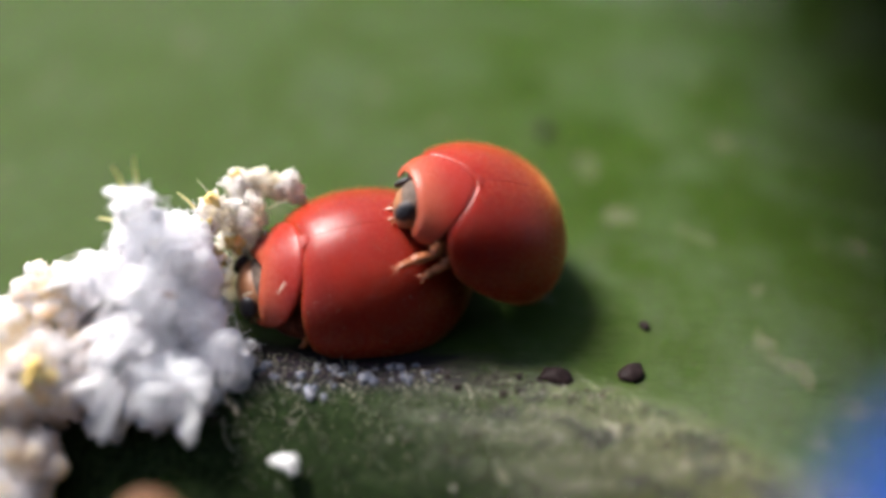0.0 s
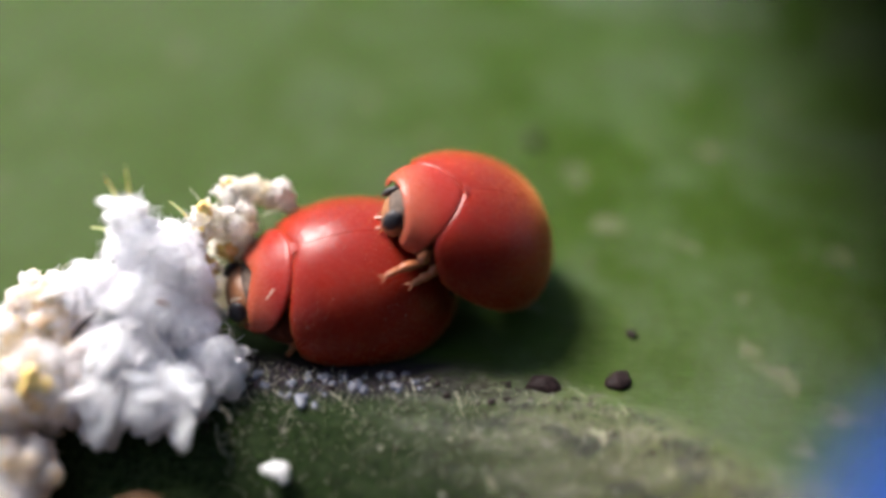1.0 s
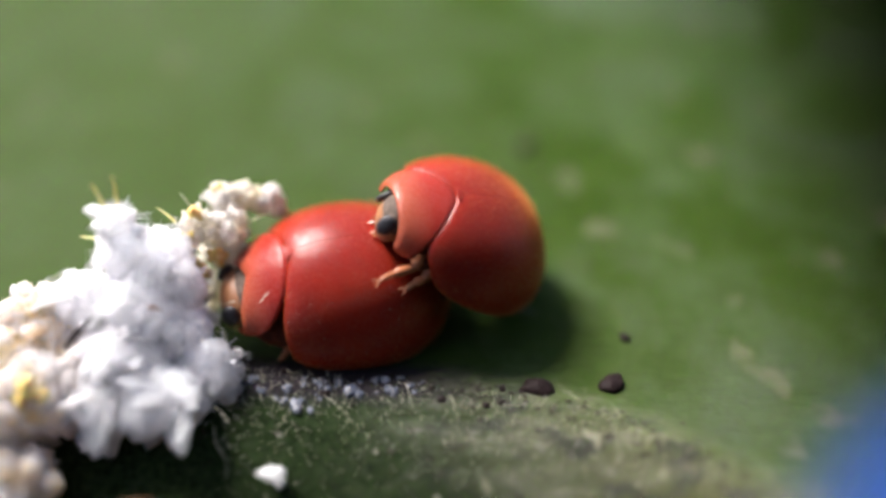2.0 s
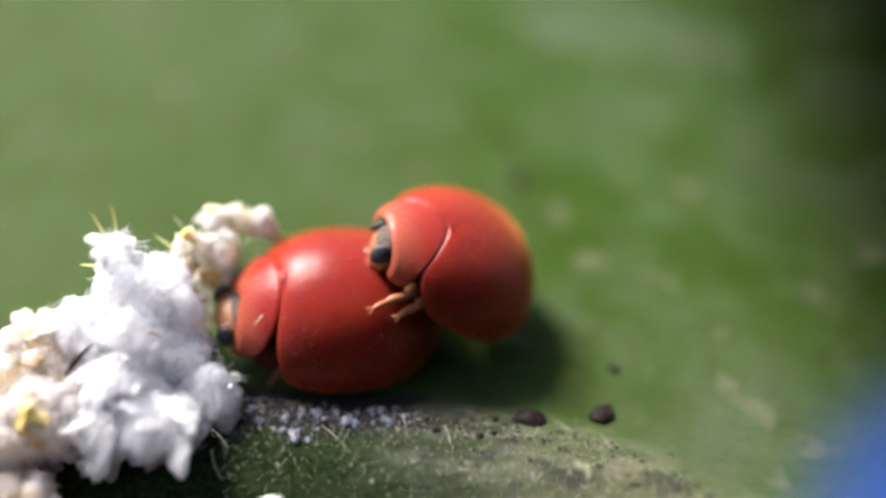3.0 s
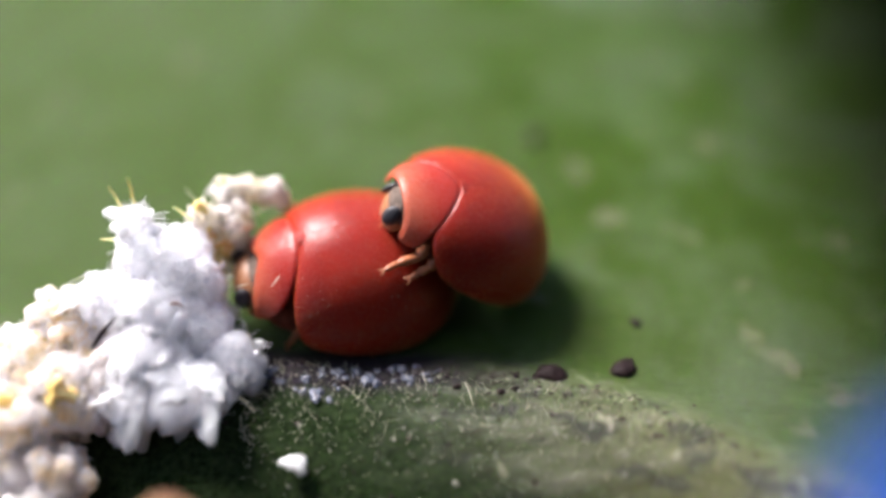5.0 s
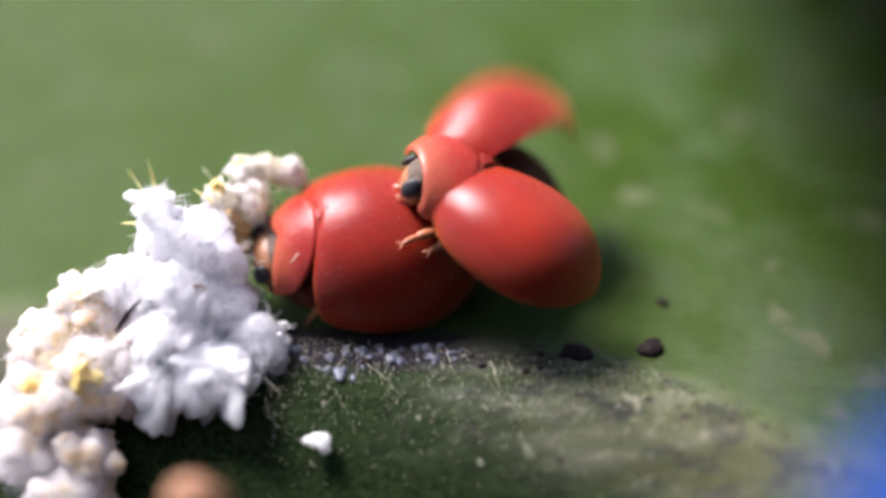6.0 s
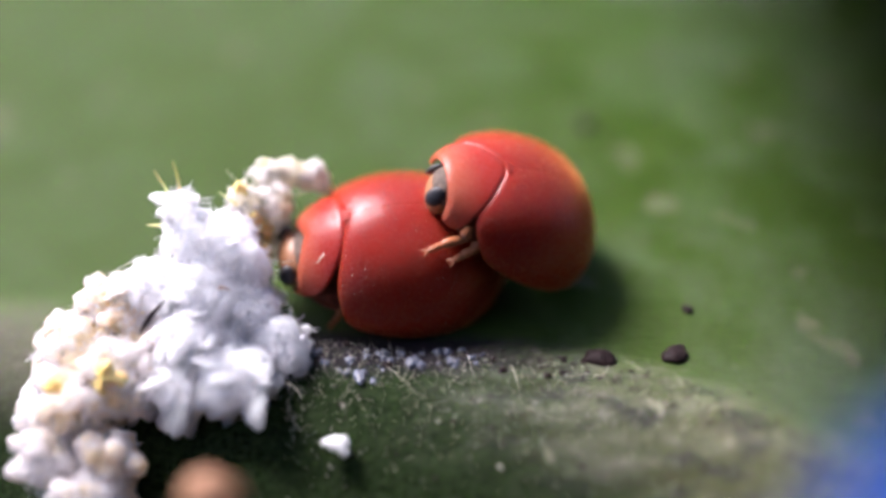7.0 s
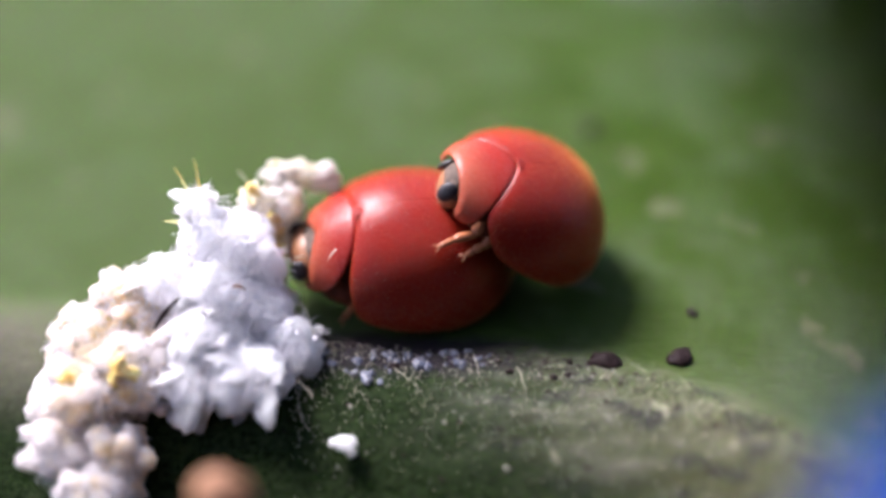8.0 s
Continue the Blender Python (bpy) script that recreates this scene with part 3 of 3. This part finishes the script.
def egg_sac():
    random.seed(11)
    thing = tagged(new("egg_sac"), "torn white cottony wax egg sac with cream crumbs", "egg sac")
    thing.empty_display_size = 0.001
    thing.location = SAC_PUT * MM
    thing.scale = (1.036, 1.036, 1.036)
    tufts = [((-3.6, 0.6, 2.05), (0.55, 0.5, 0.5)), ((-3.8, 0.05, 1.6), (0.6, 0.5, 0.55)), ((-4.05, -0.55, 1.1), (0.62, 0.5, 0.58)), ((-4.35, -1.1, 0.55), (0.6, 0.5, 0.5)),
             ((-2.65, -0.5, 0.55), (0.46, 0.45, 0.68)), ((-3.4, -1.0, 0.55), (0.75, 0.6, 0.6)), ((-3.95, 0.7, 2.3), (0.42, 0.4, 0.5)), ((-4.12, 0.9, 2.75), (0.24, 0.24, 0.36)),
             ((-3.45, 1.1, 1.95), (0.42, 0.42, 0.48)), ((-3.3, 0.2, 1.1), (0.5, 0.6, 0.7)), ((-4.7, 0.3, 1.5), (0.62, 0.5, 0.6)), ((-3.02, -0.05, 1.15), (0.36, 0.4, 0.45)), ((-3.14, 0.5, 1.7), (0.36, 0.4, 0.5))]
    clots = [((-5.44, 0.13, 1.1), 0.72), ((-6.18, -0.41, 0.8), 0.72), ((-6.14, -1.45, 0.5), 0.7), ((-6.4, -2.14, 0.2), 0.5), ((-5.7, -2.86, -0.2), 0.5), ((-5.5, -2.2, 0.1), 0.42), ((-5.4, -0.8, 0.6), 0.8)]
    tufts = [(c, tuple(0.93 * a for a in r)) for c, r in tufts]
    clots = [(c, 0.9 * r) for c, r in clots]
    body = tufts + [(c, (r, r, r)) for c, r in clots]
    for name, blobs, material, seed in (("wax_body", tufts, WAX, 1), ("cream_body", body[len(tufts):], EGGWAX, 40)):
        pieces = [(lump(r, k + seed, 4, 0.3, 0.10), Matrix.Translation(Vector(c) - SAC_AT)) for k, (c, r) in enumerate(blobs)]
        for k in range(520 if material == WAX else 230):
            p, d = on_heap(blobs, body)
            if p.x > -2.95 and p.z > 0.8:
                continue
            if material == EGGWAX:
                r = random.uniform(0.07, 0.22)
                size, way = (r * 0.8, r * 0.7, r), d
            elif k < 110 and p.z < 2.0:
                r = random.uniform(0.2, 0.42)
                size, way = (r * 0.6, r * 0.13, r * 1.4), COMB - d * COMB.dot(d) + d * random.uniform(0.0, 0.7)
            else:
                r = random.uniform(0.1, 0.26)
                size = (r * 0.32, r * 0.2, r)
                way = COMB + Vector((random.uniform(-0.9, 0.9), random.uniform(-0.9, 0.9), random.uniform(-0.9, 0.9)))
                way = (way - d * way.dot(d)).normalized() + d * random.uniform(0.0, 0.8)
            lie = way.to_track_quat("Z", "Y").to_matrix().to_4x4() @ Matrix.Rotation(random.uniform(-0.6, 0.6), 4, "Z")
            pieces.append((lump(size, k + seed + 300, 3, 0.5, 0.2), Matrix.Translation(p + way.normalized() * r * 0.3 - SAC_AT) @ lie))
        part(name, fused(pieces, 0.028, seed, 1.0, 0.03 if material == EGGWAX else 0.0), material, thing)
    wisps(thing, "wax_fuzz", body, body, 9000, SAC_AT)
    curds(thing, "cream_crust", body[len(tufts):], body, 700, SAC_AT, CRUST, 0.12)
    for c, r in (((-3.12, 1.4, 2.0), 0.16), ((-3.0, 1.1, 1.5), 0.17), ((-3.0, 0.95, 1.25), 0.14), ((-5.35, -1.38, 1.12), 0.22), ((-5.9, -0.3, 1.35), 0.15), ((-6.2, -1.5, 1.15), 0.16)):
        part("grain", lump((r, r * 0.8, r * 1.2), c[0] * 3 + r, 4, 0.6, 0.3), YOLK, thing, "amber yellow grain", Vector(c) - SAC_AT)
    for c, tip in (((-4.2, 0.92, 2.82), (-0.2, 0.12, 0.72)), ((-4.08, 0.95, 2.82), (0.03, 0.14, 0.85)), ((-4.45, 0.9, 2.45), (-0.35, 0, 0.06)), ((-3.3, 1.4, 2.4), (-0.3, 0.1, 0.25))):
        c, tip = Vector(c) - SAC_AT, Vector(tip)
        part("bristle", tube(bmesh.new(), curve_pts(c, c + tip * 0.5 + Vector((0.03, 0, 0.02)), c + tip), [0.026, 0.024, 0.022, 0.019, 0.015, 0.012, 0.006], 6), BRISTLE, thing, "fine straw-yellow bristle")
    for line in (((0.97, 0.01, 1.44), (1.047, -0.2, 1.19), (1.117, -0.323, 1.04)), ((0.84, -1.2, 0.44), (0.86, -1.5, 0.2), (1.046, -1.56, 0.06)), ((-1.97, 0.69, 2.0), (-1.83, 0.76, 2.14), (-1.686, 0.72, 2.01)), ((0.8, -0.9, 0.6), (1.0, -1.0, 0.5), (1.08, -1.15, 0.42))):
        part("thread", tube(bmesh.new(), curve_pts(*line, 9), [0.006] * 8 + [0.003], 6), HAIR, thing, "loose curling wax thread")
    part("bead", ball((0.045, 0.045, 0.04), 3, (1.12, -0.33, 1.03)), PITH, thing, "tiny white wax bead on a thread")
    # Shade of a curved crack in the wax, laid on as a dark tube.
    slit = [Vector(p) - SAC_AT for p in ((-4.4, -0.35, 1.85), (-4.66, -0.52, 1.72), (-4.85, -0.75, 1.5))]
    part("slit_shade", tube(bmesh.new(), curve_pts(*slit, 9), [0.006, 0.02, 0.032, 0.042, 0.046, 0.044, 0.038, 0.026, 0.01], 8), SPECK, thing, "dark sliver standing in for a shaded slit in the wax")
    for a, b, c in (((-3.5, -0.25, 1.95), (-3.38, -0.28, 2.04), (-3.28, -0.3, 1.92)), ((-3.2, 0.5, 2.15), (-3.12, 0.45, 2.2), (-3.1, 0.4, 2.05))):
        part("shred", tube(bmesh.new(), curve_pts(Vector(a) - SAC_AT, Vector(b) - SAC_AT, Vector(c) - SAC_AT), [0.012, 0.02, 0.022, 0.02, 0.018, 0.014, 0.008], 6), BUD, thing, "brown curled shred in the wax")
    return thing


sac = egg_sac()
ARM_AT = Vector((-2.6, 2.5, 1.7))


def wax_arm():
    random.seed(12)
    thing = tagged(new("wax_strand"), "crooked strand of cream wax crumbs over the beetle's neck", "wax strand")
    thing.empty_display_size = 0.001
    thing.location = ARM_AT * MM
    bits = [((-2.9, 2.83, 1.9), 0.25), ((-2.55, 2.9, 1.9), 0.19), ((-2.25, 2.9, 1.85), 0.17), ((-1.98, 2.88, 1.75), 0.16), ((-2.06, 2.88, 1.98), 0.11), ((-2.85, 2.3, 1.65), 0.36), ((-2.95, 2.2, 1.25), 0.3), ((-2.88, 2.2, 0.98), 0.22), ((-2.86, 2.15, 0.7), 0.2), ((-3.25, 2.12, 1.85), 0.27), ((-3.5, 1.75, 0.85), 0.4), ((-3.6, 1.7, 0.35), 0.45)]
    body = [(c, (r, r, r)) for c, r in bits]
    pieces = []
    for k, (c, r) in enumerate(bits):
        pieces.append((lump((r * 0.72, r * 0.72, r * 0.72), k + 61, 3, 0.5, 0.2), Matrix.Translation(Vector(c) - ARM_AT)))
    for k in range(230):
        p, d = on_heap(body, body)
        r = random.uniform(0.04, 0.11)
        pieces.append((lump((r, r * random.uniform(0.5, 1.2), r), k + 700, 2, 0.5, 0.2), Matrix.Translation(p - d * 0.02 - ARM_AT)))
    part("crumb_chain", fused(pieces, 0.024, 9, 0.4, 0.06), STRAND, thing)
    curds(thing, "cream_crust", body, body, 420, ARM_AT, STRAND, 0.13)
    for line in (((-0.02, -0.2, -0.02), (0.37, -0.1, 0.1), (0.756, 0.05, 0.253)), ((-1.05, 0.07, 0.57), (-0.95, 0.0, 0.48), (-0.8, -0.13, 0.35)), ((-0.55, 0.1, 0.3), (-0.6, 0.12, 0.45), (-0.68, 0.14, 0.55))):
        part("thread", tube(bmesh.new(), curve_pts(*line, 9), [0.008] * 8 + [0.004], 6), HAIR, thing, "fine pale wax thread")
    for c, r in (((-3.0, 2.85, 2.12), 0.1), ((-3.3, 2.1, 2.08), 0.14), ((-1.8, 2.85, 1.5), 0.1), ((-2.95, 1.8, 1.4), 0.14)):
        part("grain", lump((r, r * 0.8, r * 1.2), c[0] * 3 + r, 4, 0.6, 0.3), YOLK, thing, "amber yellow grain", Vector(c) - ARM_AT)
    return thing


arm = wax_arm()


# ---- small things on the leaf ----
def grounded(name, bm, material, x, y, label, category, group="", sink=0.0, turn=0.0):
    ob = new(name, mesh(name, bm, material))
    ob.matrix_basis = at_mm(x, y, leaf_z(x, y) - sink, 0, 0, turn)
    return tagged(ob, label, category, group)


FLAKE, DRY = (-1.55, -1.9), (-2.8, -4.35)
def flake():
    """A bent scrap of wax."""
    arms = (((0.19, 0.09, 0.08), (-0.03, 0.02, 0.2)), ((0.09, 0.08, 0.22), (0.08, 0.0, 0.06)))
    return fused([(lump(r, 97 + k, 3, 0.6, 0.2), Matrix.Translation(c)) for k, (r, c) in enumerate(arms)], 0.03, 5, 0.5, 0.02)


grounded("wax_flake", flake(), WAX, FLAKE[0], FLAKE[1], "loose white wax flake lying on the leaf", "wax flake", sink=-0.12)


def bud():
    """A blunt knob on a tapering stalk."""
    bm = bmesh.new()
    tall = 4.9
    steps = [(-0.1, 0.3), (0.3, 0.27), (0.55, 0.3), (0.7, 0.36), (0.8, 0.43), (0.88, 0.47), (0.94, 0.42), (0.975, 0.31), (0.995, 0.16), (1.0, 0.04)]
    tube(bm, [(0.12 * math.sin(3 * k), 0.25 * (1 - k), tall * k) for k, _ in steps], [r for _, r in steps], 24)
    for v in bm.verts:
        v.co += Vector((v.co.x, v.co.y, 0)) * 0.5 * noise.noise(v.co * 1.6)
    return bm


grounded("dried_bud", bud(), BUD, DRY[0], DRY[1], "dull orange-brown rounded bud standing on the leaf", "bud")
for k, (x, y, r) in enumerate(((3.03, -0.28, 0.28), (4.4, -0.06, 0.25), (3.44, 7.21, 0.24), (4.82, 1.1, 0.11))):
    grounded("frass_pellet", lump((r * 1.1, r * 0.8, r * 0.6), 70 + k, 3, 0.25, 0.1), SPECK, x, y, "dark brown pellet stuck on the leaf", "pellet", "pellets on the leaf", turn=40 * k)


for k, (x, y, r) in enumerate(((0.3, -0.12, 0.11), (-0.3, -0.35, 0.15), (-1.25, -0.65, 0.16), (-1.45, -0.3, 0.12), (-0.25, -0.3, 0.07), (-0.85, -0.25, 0.09), (-1.0, -0.75, 0.07), (-1.9, -0.35, 0.1), (-2.1, -0.1, 0.13))):
    grounded("wax_crumb", lump((r * 0.85, r * 0.65, r * 0.4), 110 + k, 3, 0.6, 0.3), CRUMB, x, y, "bluish grey wax crumb on the leaf rib", "wax crumb", "wax crumbs under the beetle", turn=50 * k)
for k in range(30):
    x, y, r = random.uniform(-1.7, 1.0), random.uniform(-0.6, 0.05), random.uniform(0.025, 0.085)
    grounded("wax_crumb", lump((r * 1.1, r * 0.8, r * 0.55), 160 + k, 3, 0.6, 0.3), CRUMB, x, y, "bluish grey wax crumb on the leaf rib", "wax crumb", "wax crumbs under the beetle", turn=50 * k)
for k in range(9):
    x = random.uniform(-1.9, 2.6)
    y = rib_line(x) + 0.1 + random.uniform(-0.25, 0.3)
    r = random.uniform(0.04, 0.085)
    grounded("frass_pellet", lump((r * 1.2, r, r * 0.8), 140 + k, 2, 0.35, 0.15), SPECK, x, y, "dark brown pellet stuck on the leaf", "pellet", "pellets on the leaf", turn=50 * k)


def leaf_hairs():
    """Pale hairs standing on the rib."""
    random.seed(13)
    verts, faces = [], []
    for k in range(1100):
        x = -2.5 + 8.5 * random.random() ** 1.7
        y = rib_line(x) - abs(random.gauss(0, 1.1)) + 0.3
        size = random.uniform(0.05, 0.18) if k % 40 else random.uniform(0.2, 0.4)
        base = Vector((x, y, leaf_z(x, y) - 0.02))
        lean = Vector((random.uniform(-0.5, 0.5), random.uniform(-0.5, 0.3), 1)).normalized()
        bow = Vector((random.uniform(-1, 1), random.uniform(-1, 1), 0)) * size * 0.15
        side, other = lean.orthogonal().normalized(), None
        other = lean.cross(side)
        at, wide = len(verts), random.uniform(0.003, 0.0065)
        for q, w in ((base, 1.3), (base + lean * size * 0.5 + bow, 0.9), (base + lean * size, 0.2)):
            verts += [(q + (side * math.cos(a) + other * math.sin(a)) * wide * w)[:] for a in (0, 2.1, 4.2)]
        for r in (0, 3):
            for i in range(3):
                faces.append((at + r + i, at + r + (i + 1) % 3, at + r + 3 + (i + 1) % 3, at + r + 3 + i))
    for k in range(19):
        if k < 3:
            a, b = (((-0.77, -0.46), (-0.12, -1.23)), ((0.61, -0.2), (0.76, -0.88)), ((1.4, -0.52), (1.69, -1.37)))[k]
        else:
            x, y = random.uniform(-2.0, 2.6), random.uniform(-0.3, -1.6)
            a, b = (x, y), (x + random.uniform(-0.3, 0.35), y - random.uniform(0.15, 0.5))
        wide = 0.007 if k < 3 else random.uniform(0.0015, 0.003)
        at = len(verts)
        for i in range(5):
            u = i / 4
            x, y = a[0] + (b[0] - a[0]) * u + 0.05 * math.sin(2.5 * u + k), a[1] + (b[1] - a[1]) * u
            q = Vector((x, y, leaf_z(x, y) + 0.02 + 0.16 * u * (1.15 - u)))
            verts += [(q + Vector((math.cos(c), 0.5 * math.sin(c), math.sin(c))) * wide * (1.1 - u))[:] for c in (0, 2.1, 4.2)]
        for r in (0, 3, 6, 9):
            for i in range(3):
                faces.append((at + r + i, at + r + (i + 1) % 3, at + r + 3 + (i + 1) % 3, at + r + 3 + i))
    tagged(threads("leaf_hairs", verts, faces, HAIR, None), "fine pale hairs standing on the leaf rib", "hairs")


def leaf_specks(name, material, label, count):
    """Grit and scale marks lying on the rib."""
    verts, faces = [], []
    for k in range(count):
        if k < 260:
            x = random.uniform(-3.0, 8.0)
            y = rib_line(x) - abs(random.gauss(0, 1.2)) + 0.35
        else:
            x = random.uniform(-2.4, 2.2) if k % 4 else random.uniform(2.2, 7.5)
            y = rib_line(x) + 0.43 - 0.08 * max(x, 0) + random.gauss(0, 0.13 if x < 2.2 else 0.22)
        r = random.uniform(0.01, 0.026) if k % 8 else random.uniform(0.025, 0.045)
        long, turn = random.uniform(1.0, 2.2), random.uniform(-0.9, 0.3)
        at = len(verts)
        ring = [(math.cos(a) * r * long, math.sin(a) * r) for a in (i * math.tau / 7 for i in range(7))]
        c, s = math.cos(turn), math.sin(turn)
        for grow, up in ((1.0, -0.01), (0.65, r * 0.12 + 0.004)):
            for u, v in ring:
                px, py = x + (u * c - v * s) * grow, y + (u * s + v * c) * grow
                verts.append((px, py, leaf_z(px, py) + up))
        for i in range(7):
            faces.append((at + i, at + (i + 1) % 7, at + 7 + (i + 1) % 7, at + 7 + i))
        faces.append(tuple(at + 7 + i for i in range(7)))
    tagged(threads(name, verts, faces, material, None), label, "grit")


leaf_hairs()
leaf_specks("leaf_grit", SPECK, "dark brown grit scattered on the leaf rib", 760)
leaf_specks("leaf_flecks", FLECK, "pale dry flecks scattered on the leaf rib", 259)


# ---- veils close before the eye: lens vignette and blue glare as tinted sheets ----
def lens_veil():
    """Dark and blue see-through sheets, thinning inwards, that stand in for vignette and glare."""
    thing = tagged(new("lens_veil"), "dark and blue veils added for the clip-on lens's vignette and glare", "lens clip")
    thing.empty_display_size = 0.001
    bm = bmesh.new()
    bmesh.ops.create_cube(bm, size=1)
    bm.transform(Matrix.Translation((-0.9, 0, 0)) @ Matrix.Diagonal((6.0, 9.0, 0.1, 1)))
    rim = part("rim", bm, VIGNETTE, thing, "dark see-through sheet standing in for the lens vignette", (4.95, 1.5, -10.9))
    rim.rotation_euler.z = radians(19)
    part("glare_disc", ball((2.85, 2.85, 0.06), 4), GLARE, thing, "blue see-through disc standing in for the lens glare", (5.95, -3.45, -10.6))
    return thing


clip = lens_veil()


def phone():
    """Dark phone carrying the lens, unseen behind the eye; added to block sky light."""
    bm = bmesh.new()
    bmesh.ops.create_cube(bm, size=1)
    bm.transform(Matrix.Diagonal((150, 74, 8, 1)))
    bmesh.ops.bevel(bm, geom=bm.edges[:], offset=3, segments=3, affect="EDGES")
    ob = new("phone", mesh("phone", bm, CASE))
    return tagged(ob, "unseen matt black phone, added to block sky light over the leaf", "phone")


sky_blocker = phone()
# Placed for its shading: blocks the sky at right and below, open at left.
HOLD = at_mm(62, -24, 7)


# ---- what moves ----
def shifted(base, pivot, right, up, turn):
    """base, moved in the plane across the view and turned in it round pivot."""
    p = Vector(pivot) * MM
    go = (RIGHT * right + UP * up) * MM
    return Matrix.Translation(p + go) @ Matrix.Rotation(radians(turn), 4, AHEAD) @ Matrix.Translation(-p) @ base


FEMALE_PIVOT, MALE_PIVOT = (-1.65, 0.52, 0.74), (0.53, 1.6, 1.46)
FEMALE = [(0, 0, 0, 0), (0.5, -0.051, 0.058, 1.5), (1, -0.051, 0.064, 1.5), (2.5, -0.125, 0.163, 2.7), (3, -0.182, 0.269, 3.5), (3.5, -0.194, 0.253, 3.5), (4, -0.218, 0.252, 4.2),
          (4.5, -0.17, 0.263, 5.0), (6, -0.289, 0.294, 5.0), (6.5, -0.252, 0.287, 5.6), (7, -0.216, 0.309, 6.2), (7.5, -0.155, 0.27, 6.0), (8, -0.14, 0.42, 5.6)]
MALE = [(0, 0, 0, 0), (0.5, -0.029, 0.039, 0), (1, -0.032, 0.032, -0.3), (2.5, -0.053, 0.036, 0), (3, -0.099, 0.136, 0), (3.5, -0.125, 0.102, 0.3), (4, -0.175, 0.101, 0.6),
        (4.5, -0.147, 0.034, 1), (6, -0.281, 0.154, 2), (6.5, -0.253, 0.089, 1.8), (7, -0.238, 0.051, 1.6), (7.5, -0.169, 0.038, 1), (8, -0.157, 0.177, 1.3)]
SAC = [(0, -0.077, 0.032, 2.8), (0.5, 0.008, 0.105, 3.8), (1, -0.067, 0.072, 2.4), (2.5, -0.157, 0.122, -0.17), (3, -0.206, 0.199, -0.65), (3.5, -0.239, 0.173, -2.43), (4, -0.233, 0.097, -2.51),
       (4.5, -0.155, 0.1, -1.52), (6, -0.171, -0.001, -2.95), (6.5, -0.177, -0.026, -3.23), (7, -0.134, -0.027, -3.1), (7.5, -0.073, 0.038, -1.9), (8, 0.0, 0.0, -1.3)]
ARM = [(0, 0.352, -0.1, 0), (0.5, 0.417, -0.068, 0), (1, 0.357, -0.057, 0), (2.5, 0.218, 0.029, 0), (3, 0.123, 0.169, 0), (3.5, 0.038, 0.164, 0), (4, -0.02, 0.125, 0),
       (4.5, 0.075, 0.067, 0), (6, -0.061, -0.009, 0), (6.5, -0.127, -0.022, 0), (7, -0.061, -0.007, 0), (7.5, 0.051, -0.029, 0), (8, 0.0, 0.0, 0)]


def motions():
    walk(female, [(t, shifted(FEMALE_AT, FEMALE_PIVOT, *row)) for t, *row in FEMALE])
    walk(male, [(t, shifted(MALE_AT, MALE_PIVOT, *row)) for t, *row in MALE])
    walk(sac, [(t, shifted(Matrix.Translation(SAC_PUT * MM), (-3.23, 0.52, 1.68), *row)) for t, *row in SAC])
    walk(arm, [(t, shifted(Matrix.Translation((ARM_AT + Vector((-0.13, 0, -0.07))) * MM), ARM_AT, *row)) for t, *row in ARM])
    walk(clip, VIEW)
    walk(sky_blocker, [(t, m @ HOLD) for t, m in VIEW])
    wide, half = ((2.8, 26.8, -70), (2, 48, 68)), ((3, 20, -50), (1, 25, 30))
    for k, case in enumerate(male_cases):
        h = case.location / MM
        shut, ajar = (0, 0, 0), tuple(0.11 * a for a in wide[k])
        spread = [(0, shut), (5.5, shut), (5.7, ajar), (5.8, half[k]), (5.867, wide[k]), (5.933, wide[k]), (6.0, half[k]), (6.1, ajar), (6.2, shut), (8, shut)]
        walk(case, [(t, at_mm(*h, *turn)) for t, turn in spread])


motions()
